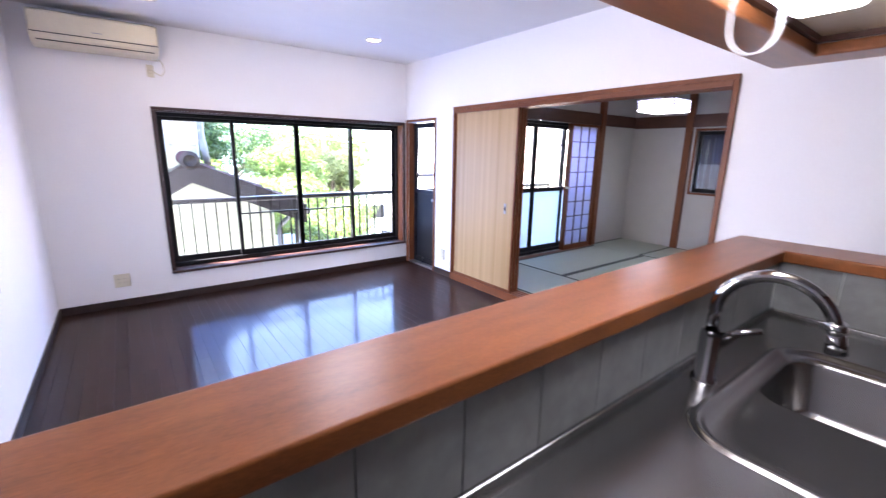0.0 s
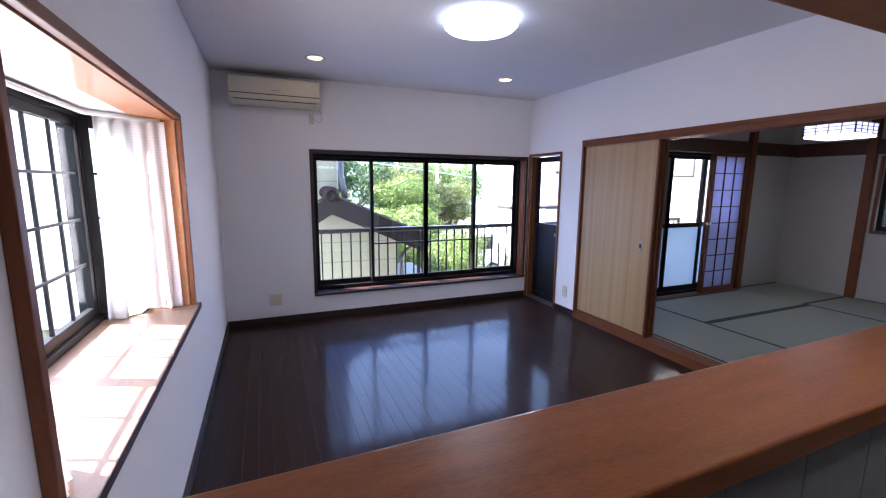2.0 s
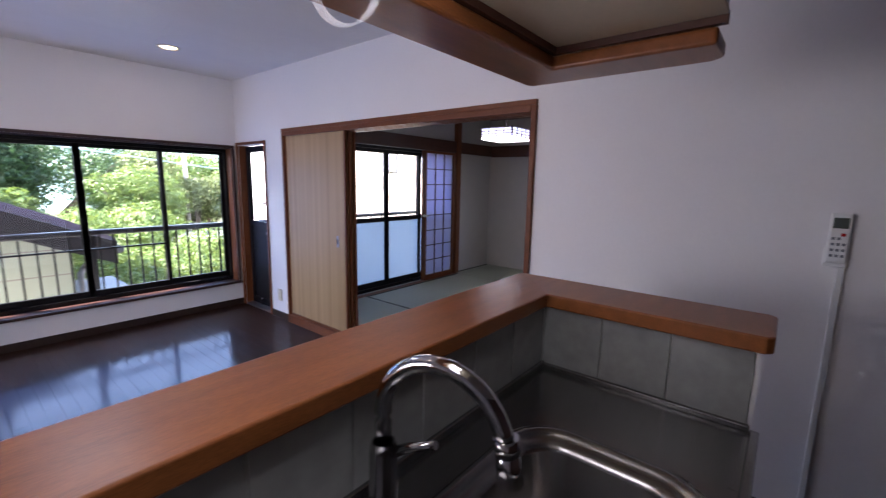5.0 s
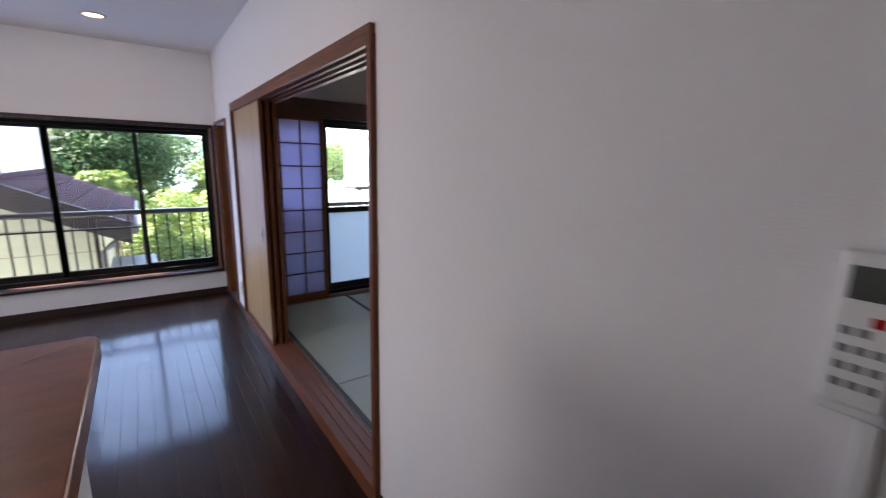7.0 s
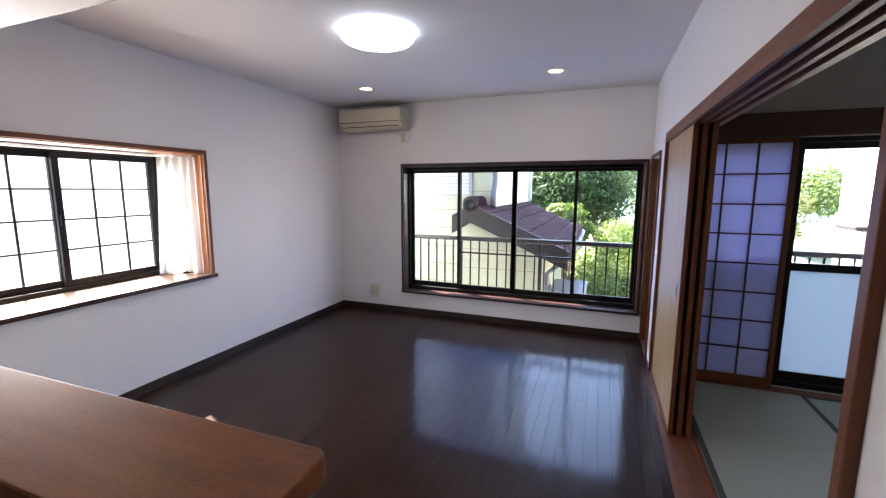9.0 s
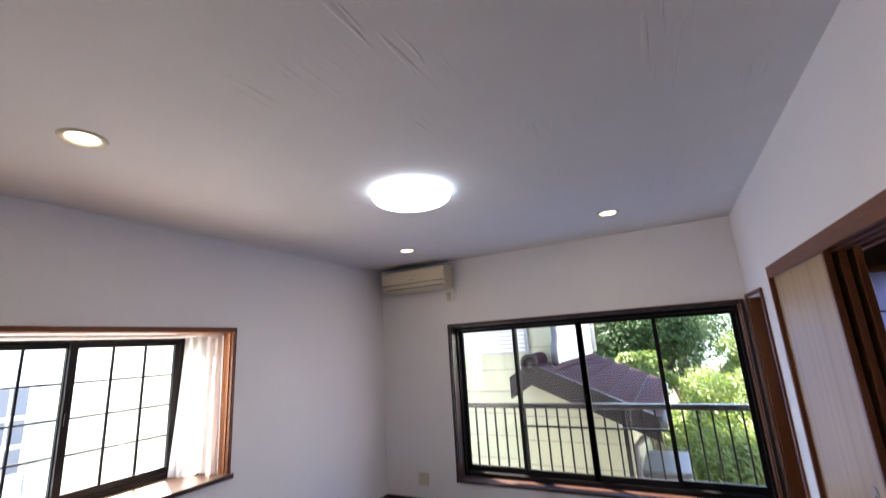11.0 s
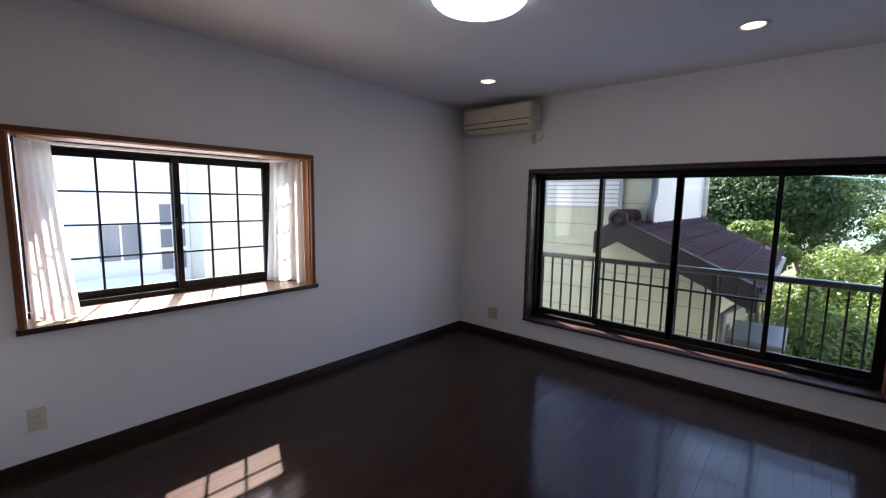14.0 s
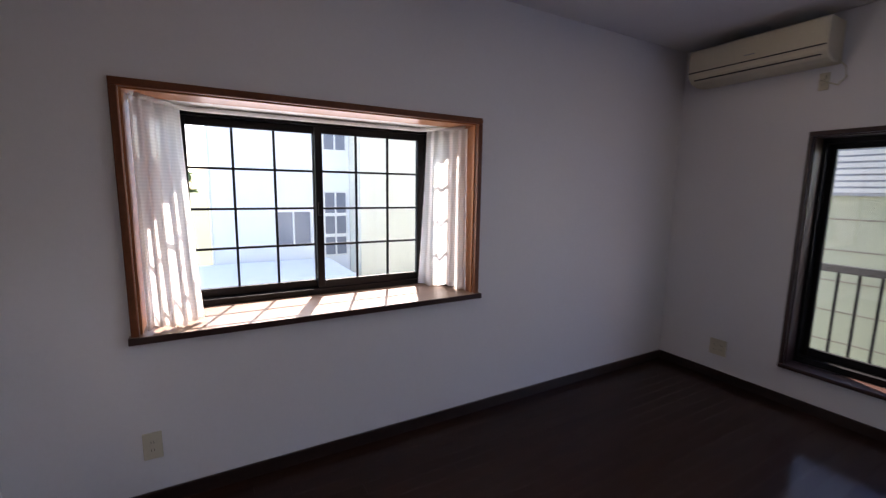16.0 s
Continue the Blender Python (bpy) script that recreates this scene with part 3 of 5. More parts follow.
part("door_jamb", bx(3.49, 3.60, -0.0655, -0.0555, FZ, 1.72), M_FRAMEWOOD, D1)
part("door_jamb", bx(3.49, 3.60, -0.6095, -0.5995, FZ, 1.72), M_FRAMEWOOD, D1)
bm = bx(3.56, 3.60, -0.598, -0.552, FZ + 0.022, 1.715, bev=0.002)
box(bm, 3.56, 3.60, -0.113, -0.067, FZ + 0.022, 1.715, bev=0.002)
box(bm, 3.56, 3.60, -0.552, -0.113, 1.655, 1.715, bev=0.002)
box(bm, 3.56, 3.60, -0.552, -0.113, 0.86, 0.91, bev=0.002)
box(bm, 3.56, 3.60, -0.552, -0.113, FZ + 0.022, 0.04, bev=0.002)
dl = part("leaf", bm, M_BLACK, D1)
part("lower_panel", bx(3.573, 3.587, -0.553, -0.112, 0.04, 0.86), M_BLACK, dl)
g = part("pane", bx(3.578, 3.582, -0.553, -0.112, 0.909, 1.656), M_GLASS, dl)
g.visible_shadow = False
part("door_handle", lathe([(0, 0), (0.022, 0.0), (0.022, -0.035), (0.014, -0.045), (0, -0.05)], (3.56, -0.535, 0.80), 16, "X"), M_GREYMETAL, dl)
part("foot_bolt", tube([(3.545, -0.30, FZ + 0.024), (3.545, -0.30, FZ + 0.10), (3.555, -0.30, FZ + 0.11)], 0.008, 10), M_CHROME, dl, "small chrome foot bolt")
part("threshold", bx(3.49, 3.62, -0.609, -0.056, FZ - 0.012, FZ + 0.02), M_GREYMETAL, D1)

# ---------- fusuma opening ----------
F = thing("door_frame", (3.55, -2.3, 0), "orange-brown wooden frame of the sliding-door opening", "door frame", kind="structure")
part("head_trim", bx(3.468, 3.489, -3.62, -0.97, 1.812, 1.842, bev=0.003), M_FRAMEWOOD, F)
part("post", bx(3.468, 3.635, -1.001, -0.972, FZ, 1.8115, bev=0.003), M_FRAMEWOOD, F)
part("post", bx(3.468, 3.635, -3.62, -3.589, FZ, 1.8115, bev=0.003), M_FRAMEWOOD, F)
_bm = bmesh.new()
for k in range(3):
    box(_bm, 3.468 + k * 0.046, 3.486 + k * 0.046, -3.588, -1.002, 1.775, 1.811)
box(_bm, 3.468 + 3 * 0.046, 3.635, -3.588, -1.002, 1.775, 1.811)
box(_bm, 3.487, 3.60, -3.588, -1.002, 1.797, 1.8105)
part("head_track", _bm, M_FRAMEWOOD, F, "wooden head with three sliding grooves")
_bm = bx(3.468, 3.635, -3.588, -1.002, FZ - 0.012, 0.022)
for k in range(4):
    box(_bm, 3.470 + k * 0.046, 3.483 + k * 0.046, -3.587, -1.003, 0.022, 0.028)
part("floor_track", _bm, M_FRAMEWOOD, F, "worn wooden floor track")
for k in range(3):
    xs = 3.487 + k * 0.046
    fd = thing("sliding_door", (xs + 0.012, -1.45, 0.024), "pale striped wood-grain paper sliding door, slid aside", "sliding door", "fusuma doors")
    part("door_panel", bx(xs + 0.003, xs + 0.021, -1.885, -1.02, 0.05, 1.775), M_FUSUMA, fd)
    bm = bx(xs, xs + 0.024, -1.905, -1.885, 0.024, 1.794, bev=0.002)
    part("stile", bm, M_FRAMEWOOD, fd)
    part("stile", bx(xs, xs + 0.024, -1.02, -1.003, 0.024, 1.794, bev=0.002), M_FRAMEWOOD, fd)
    bm = bx(xs, xs + 0.024, -1.885, -1.02, 0.024, 0.05)
    part("rail", bm, M_FRAMEWOOD, fd)
    part("rail", bx(xs, xs + 0.024, -1.885, -1.02, 1.775, 1.794), M_FRAMEWOOD, fd)
    if k == 0:
        pull = part("finger_pull", bx(xs - 0.001, xs + 0.004, -1.80, -1.772, 0.80, 0.90, bev=0.001), M_GREYMETAL, fd, "small metal finger pull")
        part("recess", bx(xs - 0.0015, xs + 0.002, -1.795, -1.777, 0.83, 0.87), M_BLACK, pull)

# ---------- tatami room ----------
for i, (x0, x1, y0, y1) in enumerate(((3.64, 4.44, -2.70, -1.05), (3.64, 4.44, -3.62, -2.705), (4.445, 6.17, -1.825, -1.05), (4.445, 6.17, -2.66, -1.83), (6.175, 7.1, -1.80, -0.965), (6.175, 7.1, -3.62, -1.805), (4.445, 6.17, -3.62, -2.665))):
    mt = part("tatami_mat", bx(x0, x1, y0, y1, -0.028, 0.028, bev=0.003), M_TATAMI, TFLOOR)
    bm = bmesh.new()
    if (x1 - x0) > (y1 - y0):
        box(bm, x0, x1, y0, y0 + 0.03, 0.0281, 0.0295)
        box(bm, x0, x1, y1 - 0.03, y1, 0.0281, 0.0295)
    else:
        box(bm, x0, x0 + 0.03, y0, y1, 0.0281, 0.0295)
        box(bm, x1 - 0.03, x1, y0, y1, 0.0281, 0.0295)
    part("mat_border", bm, M_TBAND, mt)
part("edge_board", bx(3.64, 6.17, -1.048, -0.966, -0.028, 0.03), M_FRAMEWOOD, TFLOOR)
for _n, _b in (("beam_north", (3.62, 7.1, -1.01, -0.967, 1.786, 1.945)), ("beam_east", (7.065, 7.098, -3.62, -1.011, 1.775, 1.945)), ("beam_south", (3.62, 7.064, -3.618, -3.585, 1.80, 1.95)),
               ("beam_west", (3.622, 3.65, -3.584, -1.011, 1.845, 1.97))):
    structure(_n, bx(*_b, bev=0.004), M_DARKWOOD, "dark stained wall beam of the tatami room", "beam")
for _n, _x, _y in (("post_east", 7.085, -1.82), ("post_north", 6.195, -0.985)):
    structure(_n, bx(_x - 0.045, _x + 0.045, _y - 0.045, _y + 0.045, 0.031, 2.4, bev=0.004), M_FRAMEWOOD, "reddish wooden post in the plaster wall", "post")
structure("cornice", bx(7.06, 7.098, -3.62, -0.97, 2.34, 2.399), M_DARKWOOD, "dark ceiling edge strip", "cornice")
# glazed door of the tatami room
W3 = thing("window_3", (4.9, -0.875, 0.03), "black aluminium balcony doors with frosted lower panes", "window", kind="structure")
bm = bx(3.66, 6.135, -0.935, -0.825, 0.031, 0.07)
box(bm, 3.66, 6.135, -0.935, -0.825, 1.752, 1.784)
box(bm, 3.66, 3.69, -0.935, -0.825, 0.07, 1.752)
box(bm, 6.105, 6.135, -0.935, -0.825, 0.07, 1.752)
part("window_frame", bm, M_BLACK, W3)
_e = [3.69, 4.29, 4.885, 5.495, 6.105]
for i in range(4):
    a, b = _e[i] - (0.015 if i else 0), _e[i + 1] + (0.015 if i < 3 else 0)
    y = -0.91 if i in (1, 2) else -0.875
    bm = bx(a, a + 0.05, y, y + 0.03, 0.071, 1.751, bev=0.002)
    box(bm, b - 0.05, b, y, y + 0.03, 0.071, 1.751, bev=0.002)
    box(bm, a + 0.05, b - 0.05, y, y + 0.03, 0.071, 0.135, bev=0.002)
    box(bm, a + 0.05, b - 0.05, y, y + 0.03, 1.707, 1.751, bev=0.002)
    box(bm, a + 0.05, b - 0.05, y, y + 0.03, 0.875, 0.93, bev=0.002)
    s = part("sash", bm, M_BLACK, W3)
    g = part("pane", bx(a + 0.046, b - 0.046, y + 0.012, y + 0.017, 0.925, 1.711), M_GLASS, s)
    g.visible_shadow = False
    g = part("frosted_pane", bx(a + 0.046, b - 0.046, y + 0.012, y + 0.017, 0.13, 0.88), M_FROST, s, "frosted lower pane")
    g.visible_shadow = False


def shoji(x0, x1, y, label):
    sh = thing("shoji", ((x0 + x1) / 2, y, 0.034), label, "paper screen", "shoji screens")
    bm = bx(x0, x0 + 0.03, y - 0.014, y + 0.014, 0.034, 1.782, bev=0.002)
    part("stile", bm, M_FRAMEWOOD, sh)
    part("stile", bx(x1 - 0.03, x1, y - 0.014, y + 0.014, 0.034, 1.782, bev=0.002), M_FRAMEWOOD, sh)
    bm = bx(x0 + 0.03, x1 - 0.03, y - 0.014, y + 0.014, 0.034, 0.10, bev=0.002)
    part("rail", bm, M_FRAMEWOOD, sh)
    part("rail", bx(x0 + 0.03, x1 - 0.03, y - 0.014, y + 0.014, 1.749, 1.782, bev=0.002), M_FRAMEWOOD, sh)
    part("paper", bx(x0 + 0.028, x1 - 0.028, y + 0.006, y + 0.0075, 0.098, 1.751), M_SHOJI, sh, "white translucent paper")
    for k in range(1, 3):
        u = x0 + 0.03 + (x1 - x0 - 0.06) * k / 3
        part("lattice_bar", bx(u - 0.005, u + 0.005, y - 0.008, y + 0.005, 0.10, 1.749), M_DARKWOOD, sh)
    if x0 > 5:
        part("pull_knob", lathe([(0, 0), (0.014, 0.0), (0.02, -0.012), (0.016, -0.026), (0, -0.03)], (x0 + 0.015, y - 0.014, 0.92), 16, "Y"), M_PLATE, sh, "small ivory knob")
    for k in range(1, 8):
        z = 0.10 + 1.649 * k / 8
        part("lattice_bar", bx(x0 + 0.03, x1 - 0.03, y - 0.007, y + 0.005, z - 0.005, z + 0.005), M_DARKWOOD, sh)


for k in range(2):
    shoji(3.64 - 0.01 * k, 4.265 - 0.01 * k, -0.956 - 0.031 * k - 0.015, "white paper shoji screen slid to one side")
    shoji(5.472 + 0.01 * k, 6.102, -0.956 - 0.031 * k - 0.015, "white paper shoji screen slid to one side")

# small window of the tatami room
W4 = thing("window_4", (7.15, -2.55, 0.87), "dark window in a reddish wooden frame", "window", kind="structure")
bm = bx(7.075, 7.099, -3.23, -1.90, 0.84, 0.87, bev=0.003)
box(bm, 7.075, 7.099, -3.23, -1.90, 1.721, 1.755, bev=0.003)
box(bm, 7.075, 7.099, -1.93, -1.90, 0.87, 1.721, bev=0.003)
box(bm, 7.075, 7.099, -3.23, -3.2, 0.87, 1.721, bev=0.003)
part("wood_frame", bm, M_FRAMEWOOD, W4)
for a, b, xx in ((-1.931, -2.58, 7.14), (-2.55, -3.199, 7.175)):
    bm = bx(xx, xx + 0.03, a - 0.045, a, 0.871, 1.719)
    box(bm, xx, xx + 0.03, b, b + 0.045, 0.871, 1.719)
    box(bm, xx, xx + 0.03, b + 0.045, a - 0.045, 0.871, 0.93)
    box(bm, xx, xx + 0.03, b + 0.045, a - 0.045, 1.67, 1.719)
    s = part("sash", bm, M_BLACK, W4)
    g = part("pane", bx(xx + 0.012, xx + 0.017, b + 0.04, a - 0.04, 0.925, 1.675), M_GLASS, s)
    g.visible_shadow = False
solo("roller_blind", bx(7.208, 7.213, -3.19, -1.94, 1.27, 1.715), M_NAVY, "dark navy blind half drawn behind the window", "blind")
# square pendant of the tatami room
TX, TY, TS = 5.57, -2.16, 0.20
TL = thing("pendant_lamp", (TX, TY, 1.86), "square wood-lattice pendant lamp, lit, with white shade", "lamp")
part("shade", bx(TX - TS, TX + TS, TY - TS, TY + TS, 1.885, 1.985, bev=0.01), M_SHOJI, TL)
part("tube_cover", bx(TX - TS, TX + TS, TY - TS, TY + TS, 1.858, 1.884, bev=0.012), M_TUBE, TL, "glowing lower cover")
bm = bmesh.new()
for zz in (1.886, 1.92, 1.95, 1.983):
    for a, c, d, e in ((TX - TS - 0.008, TX + TS + 0.008, TY - TS - 0.008, TY - TS), (TX - TS - 0.008, TX + TS + 0.008, TY + TS, TY + TS + 0.008), (TX - TS - 0.008, TX - TS, TY - TS, TY + TS), (TX + TS, TX + TS + 0.008, TY - TS, TY + TS)):
        box(bm, a, c, d, e, zz - 0.003, zz + 0.003)
for k in range(5):
    u = -TS + TS * 2 * k / 4
    for s in (-TS - 0.007, TS + 0.001):
        box(bm, TX + u - 0.003, TX + u + 0.003, TY + s, TY + s + 0.006, 1.886, 1.99)
        box(bm, TX + s, TX + s + 0.006, TY + u - 0.003, TY + u + 0.003, 1.886, 1.99)
part("lattice", bm, M_DARKWOOD, TL)
part("cord", tube([(TX, TY, 1.98), (TX, TY, 2.39)], 0.006), M_DARKWOOD, TL)
part("ceiling_rose", lathe([(0, 0), (0.05, 0), (0.05, 0.02), (0, 0.02)], (TX, TY, 2.379), 20), M_PLATE, TL)

# ---------- kitchen counter ----------
HW = structure("half_wall", prism([(0.0, -4.035), (2.655, -4.035), (2.655, -4.74), (2.496, -4.74), (2.496, -4.187), (0.0, -4.187)], FZ - 0.01, 1.001), M_WALL, "white half wall under the kitchen counter")
CT = thing("counter_top", (1.4, -4.09, 1.002), "orange-brown varnished wooden counter top on the half wall", "counter")
C0, C1 = 1.002, 1.044


def eased(outline, mitre):
    """A board with worn edges, sharp only at its mitre."""
    bm = prism(outline, C0, C1)
    (ax, ay), (bx_, by_) = mitre
    on = lambda v: abs((v.co.x - ax) * (by_ - ay) - (v.co.y - ay) * (bx_ - ax)) < 0.002
    bmesh.ops.bevel(bm, geom=[e for e in bm.edges if not all(on(v) for v in e.verts)], offset=0.005, segments=3, affect="EDGES", profile=0.5)
    return bm


_mit = ((2.694, -4.002), (2.47, -4.21))
part("main_board", eased([(0.002, -4.016), (2.680, -3.994), (2.694, -4.002), _mit[1], (0.002, -4.210)], _mit), M_COUNTER, CT)
part("return_board", eased([(2.6945, -4.0025), (2.70, -4.014), (2.70, -4.75), (2.682, -4.767), (2.486, -4.767), (2.47, -4.752), (2.4705, -4.2105)], ((2.6945, -4.0025), (2.4705, -4.2105))), M_COUNTER, CT)
for i in range(13):
    x1 = 2.484 - i * 0.1895
    x0 = max(x1 - 0.1865, 0.002)
    if x1 - x0 < 0.03:
        continue
    part("tile", bx(x0, x1, -4.196, -4.1875, 0.805, 1.0005, bev=0.001), M_TILE, HW)
for i in range(3):
    y1 = -4.1975 - i * 0.180
    part("tile", bx(2.4865, 2.4955, y1 - 0.1772, y1, 0.805, 1.0005, bev=0.001), M_TILE, HW)
part("tile_edge", bx(2.485, 2.4955, -4.7445, -4.7385, 0.805, 1.0005), M_WHITEPL, HW)
part("panel_strip", bx(2.656, 2.659, -4.73, -4.06, -0.03, 0.99), M_SIDINGW, HW)

# worktop with a rounded sink
SX0, SX1, SY0, SY1 = 1.485, 2.17, -4.70, -4.332
UP = 0.05


def rounded(x0, x1, y0, y1, r, seg=6):
    pts = []
    for cx, cy, a in ((x1 - r, y1 - r, 0), (x0 + r, y1 - r, 90), (x0 + r, y0 + r, 180), (x1 - r, y0 + r, 270)):
        for k in range(seg + 1):
            t = radians(a + 90 * k / seg)
            pts.append((cx + r * math.cos(t), cy + r * math.sin(t)))
    return pts


KS = thing("sink_worktop", (1.6, -4.5, 0.0), "brushed stainless steel worktop with a deep rounded sink", "sink")
SXM, SYM = (SX0 + SX1) / 2, (SY0 + SY1) / 2
bm = bmesh.new()
loops = []
for rr, z, grow in ((0.11, 0.752, 0.028), (0.105, 0.758, 0.02), (0.10, 0.758, 0.008), (0.095, 0.75, 0.0), (0.09, 0.744, -0.012)):
    loops.append([bm.verts.new((x, y, z + UP)) for x, y in rounded(SX0 - grow, SX1 + grow, SY0 - grow, SY1 + grow, rr + grow * 0.5)])
for rr, z, grow in ((0.08, 0.742, 0.0), (0.075, 0.73, -0.006), (0.07, 0.60, -0.02), (0.05, 0.575, -0.045)):
    loops.append([bm.verts.new((x, y, z + UP)) for x, y in rounded(1.775 - grow, 2.14 + grow, -4.675 - grow, -4.357 + grow, rr)])
for a, b in zip(loops, loops[1:]):
    for k in range(len(a)):
        j = (k + 1) % len(a)
        bm.faces.new((a[k], a[j], b[j], b[k])).smooth = True
bm.faces.new(loops[-1])
part("bowl", bm, M_STEEL, KS, "deep stainless bowl with a rounded rim")
part("drain", lathe([(0, 0.006), (0.05, 0.006), (0.06, 0.0), (0.06, -0.01), (0, -0.01)], (1.955, -4.52, 0.628), 24), M_CHROME, KS)
# flat worktop round the bowl
bm = bmesh.new()
inner = rounded(SX0 - 0.028, SX1 + 0.028, SY0 - 0.028, SY1 + 0.028, 0.12)
inn = [bm.verts.new((x, y, 0.7525 + UP)) for x, y in inner]
out = []
for x, y in inner:
    cx, cy = x - SXM, y - SYM
    s = 1 / max(abs(cx) / 0.39, abs(cy) / 0.226)
    out.append(bm.verts.new((SXM + cx * s, SYM + cy * s, 0.7525 + UP)))
for k in range(len(inn)):
    j = (k + 1) % len(inn)
    bm.faces.new((inn[k], inn[j], out[j], out[k]))
bmesh.ops.recalc_face_normals(bm, faces=bm.faces)
X0, X1, Y0, Y1 = SXM - 0.39, SXM + 0.39, SYM - 0.226, SYM + 0.226
for qx in (X0, X1 - 0.035):
    for qy in (Y0, Y1 - 0.035):
        box(bm, qx, qx + 0.035, qy, qy + 0.035, 0.78, 0.8019)
box(bm, 0.002, X0, Y0, -4.1965, 0.78, 0.8025)
box(bm, X1, 2.485, Y0, -4.1965, 0.78, 0.8025)
box(bm, X0, X1, Y1, -4.1965, 0.78, 0.8025)
box(bm, 0.002, 2.485, Y0 - 0.02, Y0, 0.755, 0.807, bev=0.004)
box(bm, 0.002, 2.485, -4.208, -4.1968, 0.8025, 0.822, bev=0.003)
box(bm, 2.472, 2.485, Y0, -4.208, 0.8025, 0.818, bev=0.003)
part("worktop", bm, M_STEEL, KS)
solo("kitchen_cabinet", bx(0.01, 2.47, -4.74, -4.20, FZ - 0.01, 0.61, bev=0.004), M_PANEL, "cream kitchen base cabinet under the worktop", "cabinet")

# faucet
FX, FY, FB = 1.74, -4.262, 0.8025
FA = thing("faucet", (FX, FY, FB), "chrome single-lever kitchen faucet with an arched spout", "faucet")
part("base", lathe([(0, 0), (0.031, 0), (0.031, 0.008), (0.025, 0.016), (0.0245, 0.125), (0.02, 0.14), (0, 0.142)], (FX, FY, FB), 24), M_CHROME, FA)
_turn = 0.13
arc = [(FX, FY, FB + 0.13), (FX, FY, 0.98)] + [(FX + _turn * 0.112 * (1 - math.cos(t)), FY - 0.112 * (1 - math.cos(t)), 0.995 + 0.112 * math.sin(t)) for t in [k * math.pi / 16 for k in range(0, 16)]]
part("spout", tube(arc, 0.0145, 14), M_CHROME, FA)
_end = Vector(arc[-1])
part("collar", tube([_end + Vector((0, 0.001, 0.012)), _end + Vector((0.0005, -0.003, -0.012))], 0.0185, 14), M_CHROME, FA)
part("spray_head", tube([_end + Vector((0.0005, -0.002, -0.004)), _end + Vector((0.002, -0.008, -0.055))], 0.0165, 14, 0.0205), M_CHROME, FA)
part("lever", tube([(FX, FY - 0.015, 0.925), (FX + 0.012, FY - 0.05, 0.945), (FX + 0.02, FY - 0.10, 0.967)], 0.010, 10, 0.007), M_CHROME, FA)

# hanging cupboard with its wooden rim and tube light
HC = thing("hanging_cupboard", (1.5, -4.4, 1.708), "hanging kitchen cupboard with an orange-brown wooden rim", "cupboard")
bm = prism([(0.9, -4.015), (2.63, -4.015), (2.65, -4.035), (2.65, -4.555), (2.625, -4.583), (2.485, -4.583), (2.485, -4.18), (0.9, -4.18)], 1.708, 1.748)
bmesh.ops.bevel(bm, geom=bm.edges[:], offset=0.009, segments=3, affect="EDGES", profile=0.5)
part("rim", bm, M_COUNTER, HC, "varnished wooden rim")
part("body", bx(0.9, 2.465, -4.60, -4.20, 1.776, 2.401), M_WALL, HC)
part("underside", bx(0.9, 2.475, -4.60, -4.19, 1.766, 1.7755), M_PANEL, HC, "cream board underside")
part("fascia", bx(0.9, 2.495, -4.189, -4.17, 1.7485, 1.776), M_DARKWOOD, HC)
part("fascia", bx(2.476, 2.495, -4.60, -4.1895, 1.7485, 1.776), M_DARKWOOD, HC)
part("range_duct", bx(2.33, 2.44, -4.99, -4.601, 1.80, 2.40), M_GREYMETAL, HC)
KL = thing("tube_light", (1.5, -4.36, 1.69), "lit white fluorescent tube light under the cupboard", "lamp")
part("housing", bx(1.12, 1.82, -4.405, -4.285, 1.73, 1.7655, bev=0.003), M_WHITEPL, KL)
bm = bx(1.115, 1.84, -4.415, -4.278, 1.675, 1.7295)
bmesh.ops.bevel(bm, geom=bm.edges[:], offset=0.024, segments=5, affect="EDGES", profile=0.5)
part("cover", bm, M_TUBE, KL, "glowing white cover")
pts = [(1.70, -4.30, 1.70)] + [(1.674 + 0.026 * math.cos(math.pi * k / 16), -4.265 - 0.038 * math.cos(math.pi * k / 16), 1.645 - 0.06 * math.sin(math.pi * k / 16)) for k in range(17)] + [(1.648, -4.228, 1.70), (1.655, -4.26, 1.725)]
bm = bmesh.new()
for k in range(len(pts) - 1):
    a, b = Vector(pts[k]), Vector(pts[k + 1])
    q = [bm.verts.new(a + Vector((0, -0.008, 0))), bm.verts.new(b + Vector((0, -0.008, 0))), bm.verts.new(b + Vector((0, 0.008, 0))), bm.verts.new(a + Vector((0, 0.008, 0)))]
    bm.faces.new(q)
bmesh.ops.remove_doubles(bm, verts=bm.verts, dist=1e-4)
bmesh.ops.solidify(bm, geom=bm.faces[:], thickness=0.0015)
part("pull_strap", bm, M_STRAP, KL, "clear plastic pull strap")

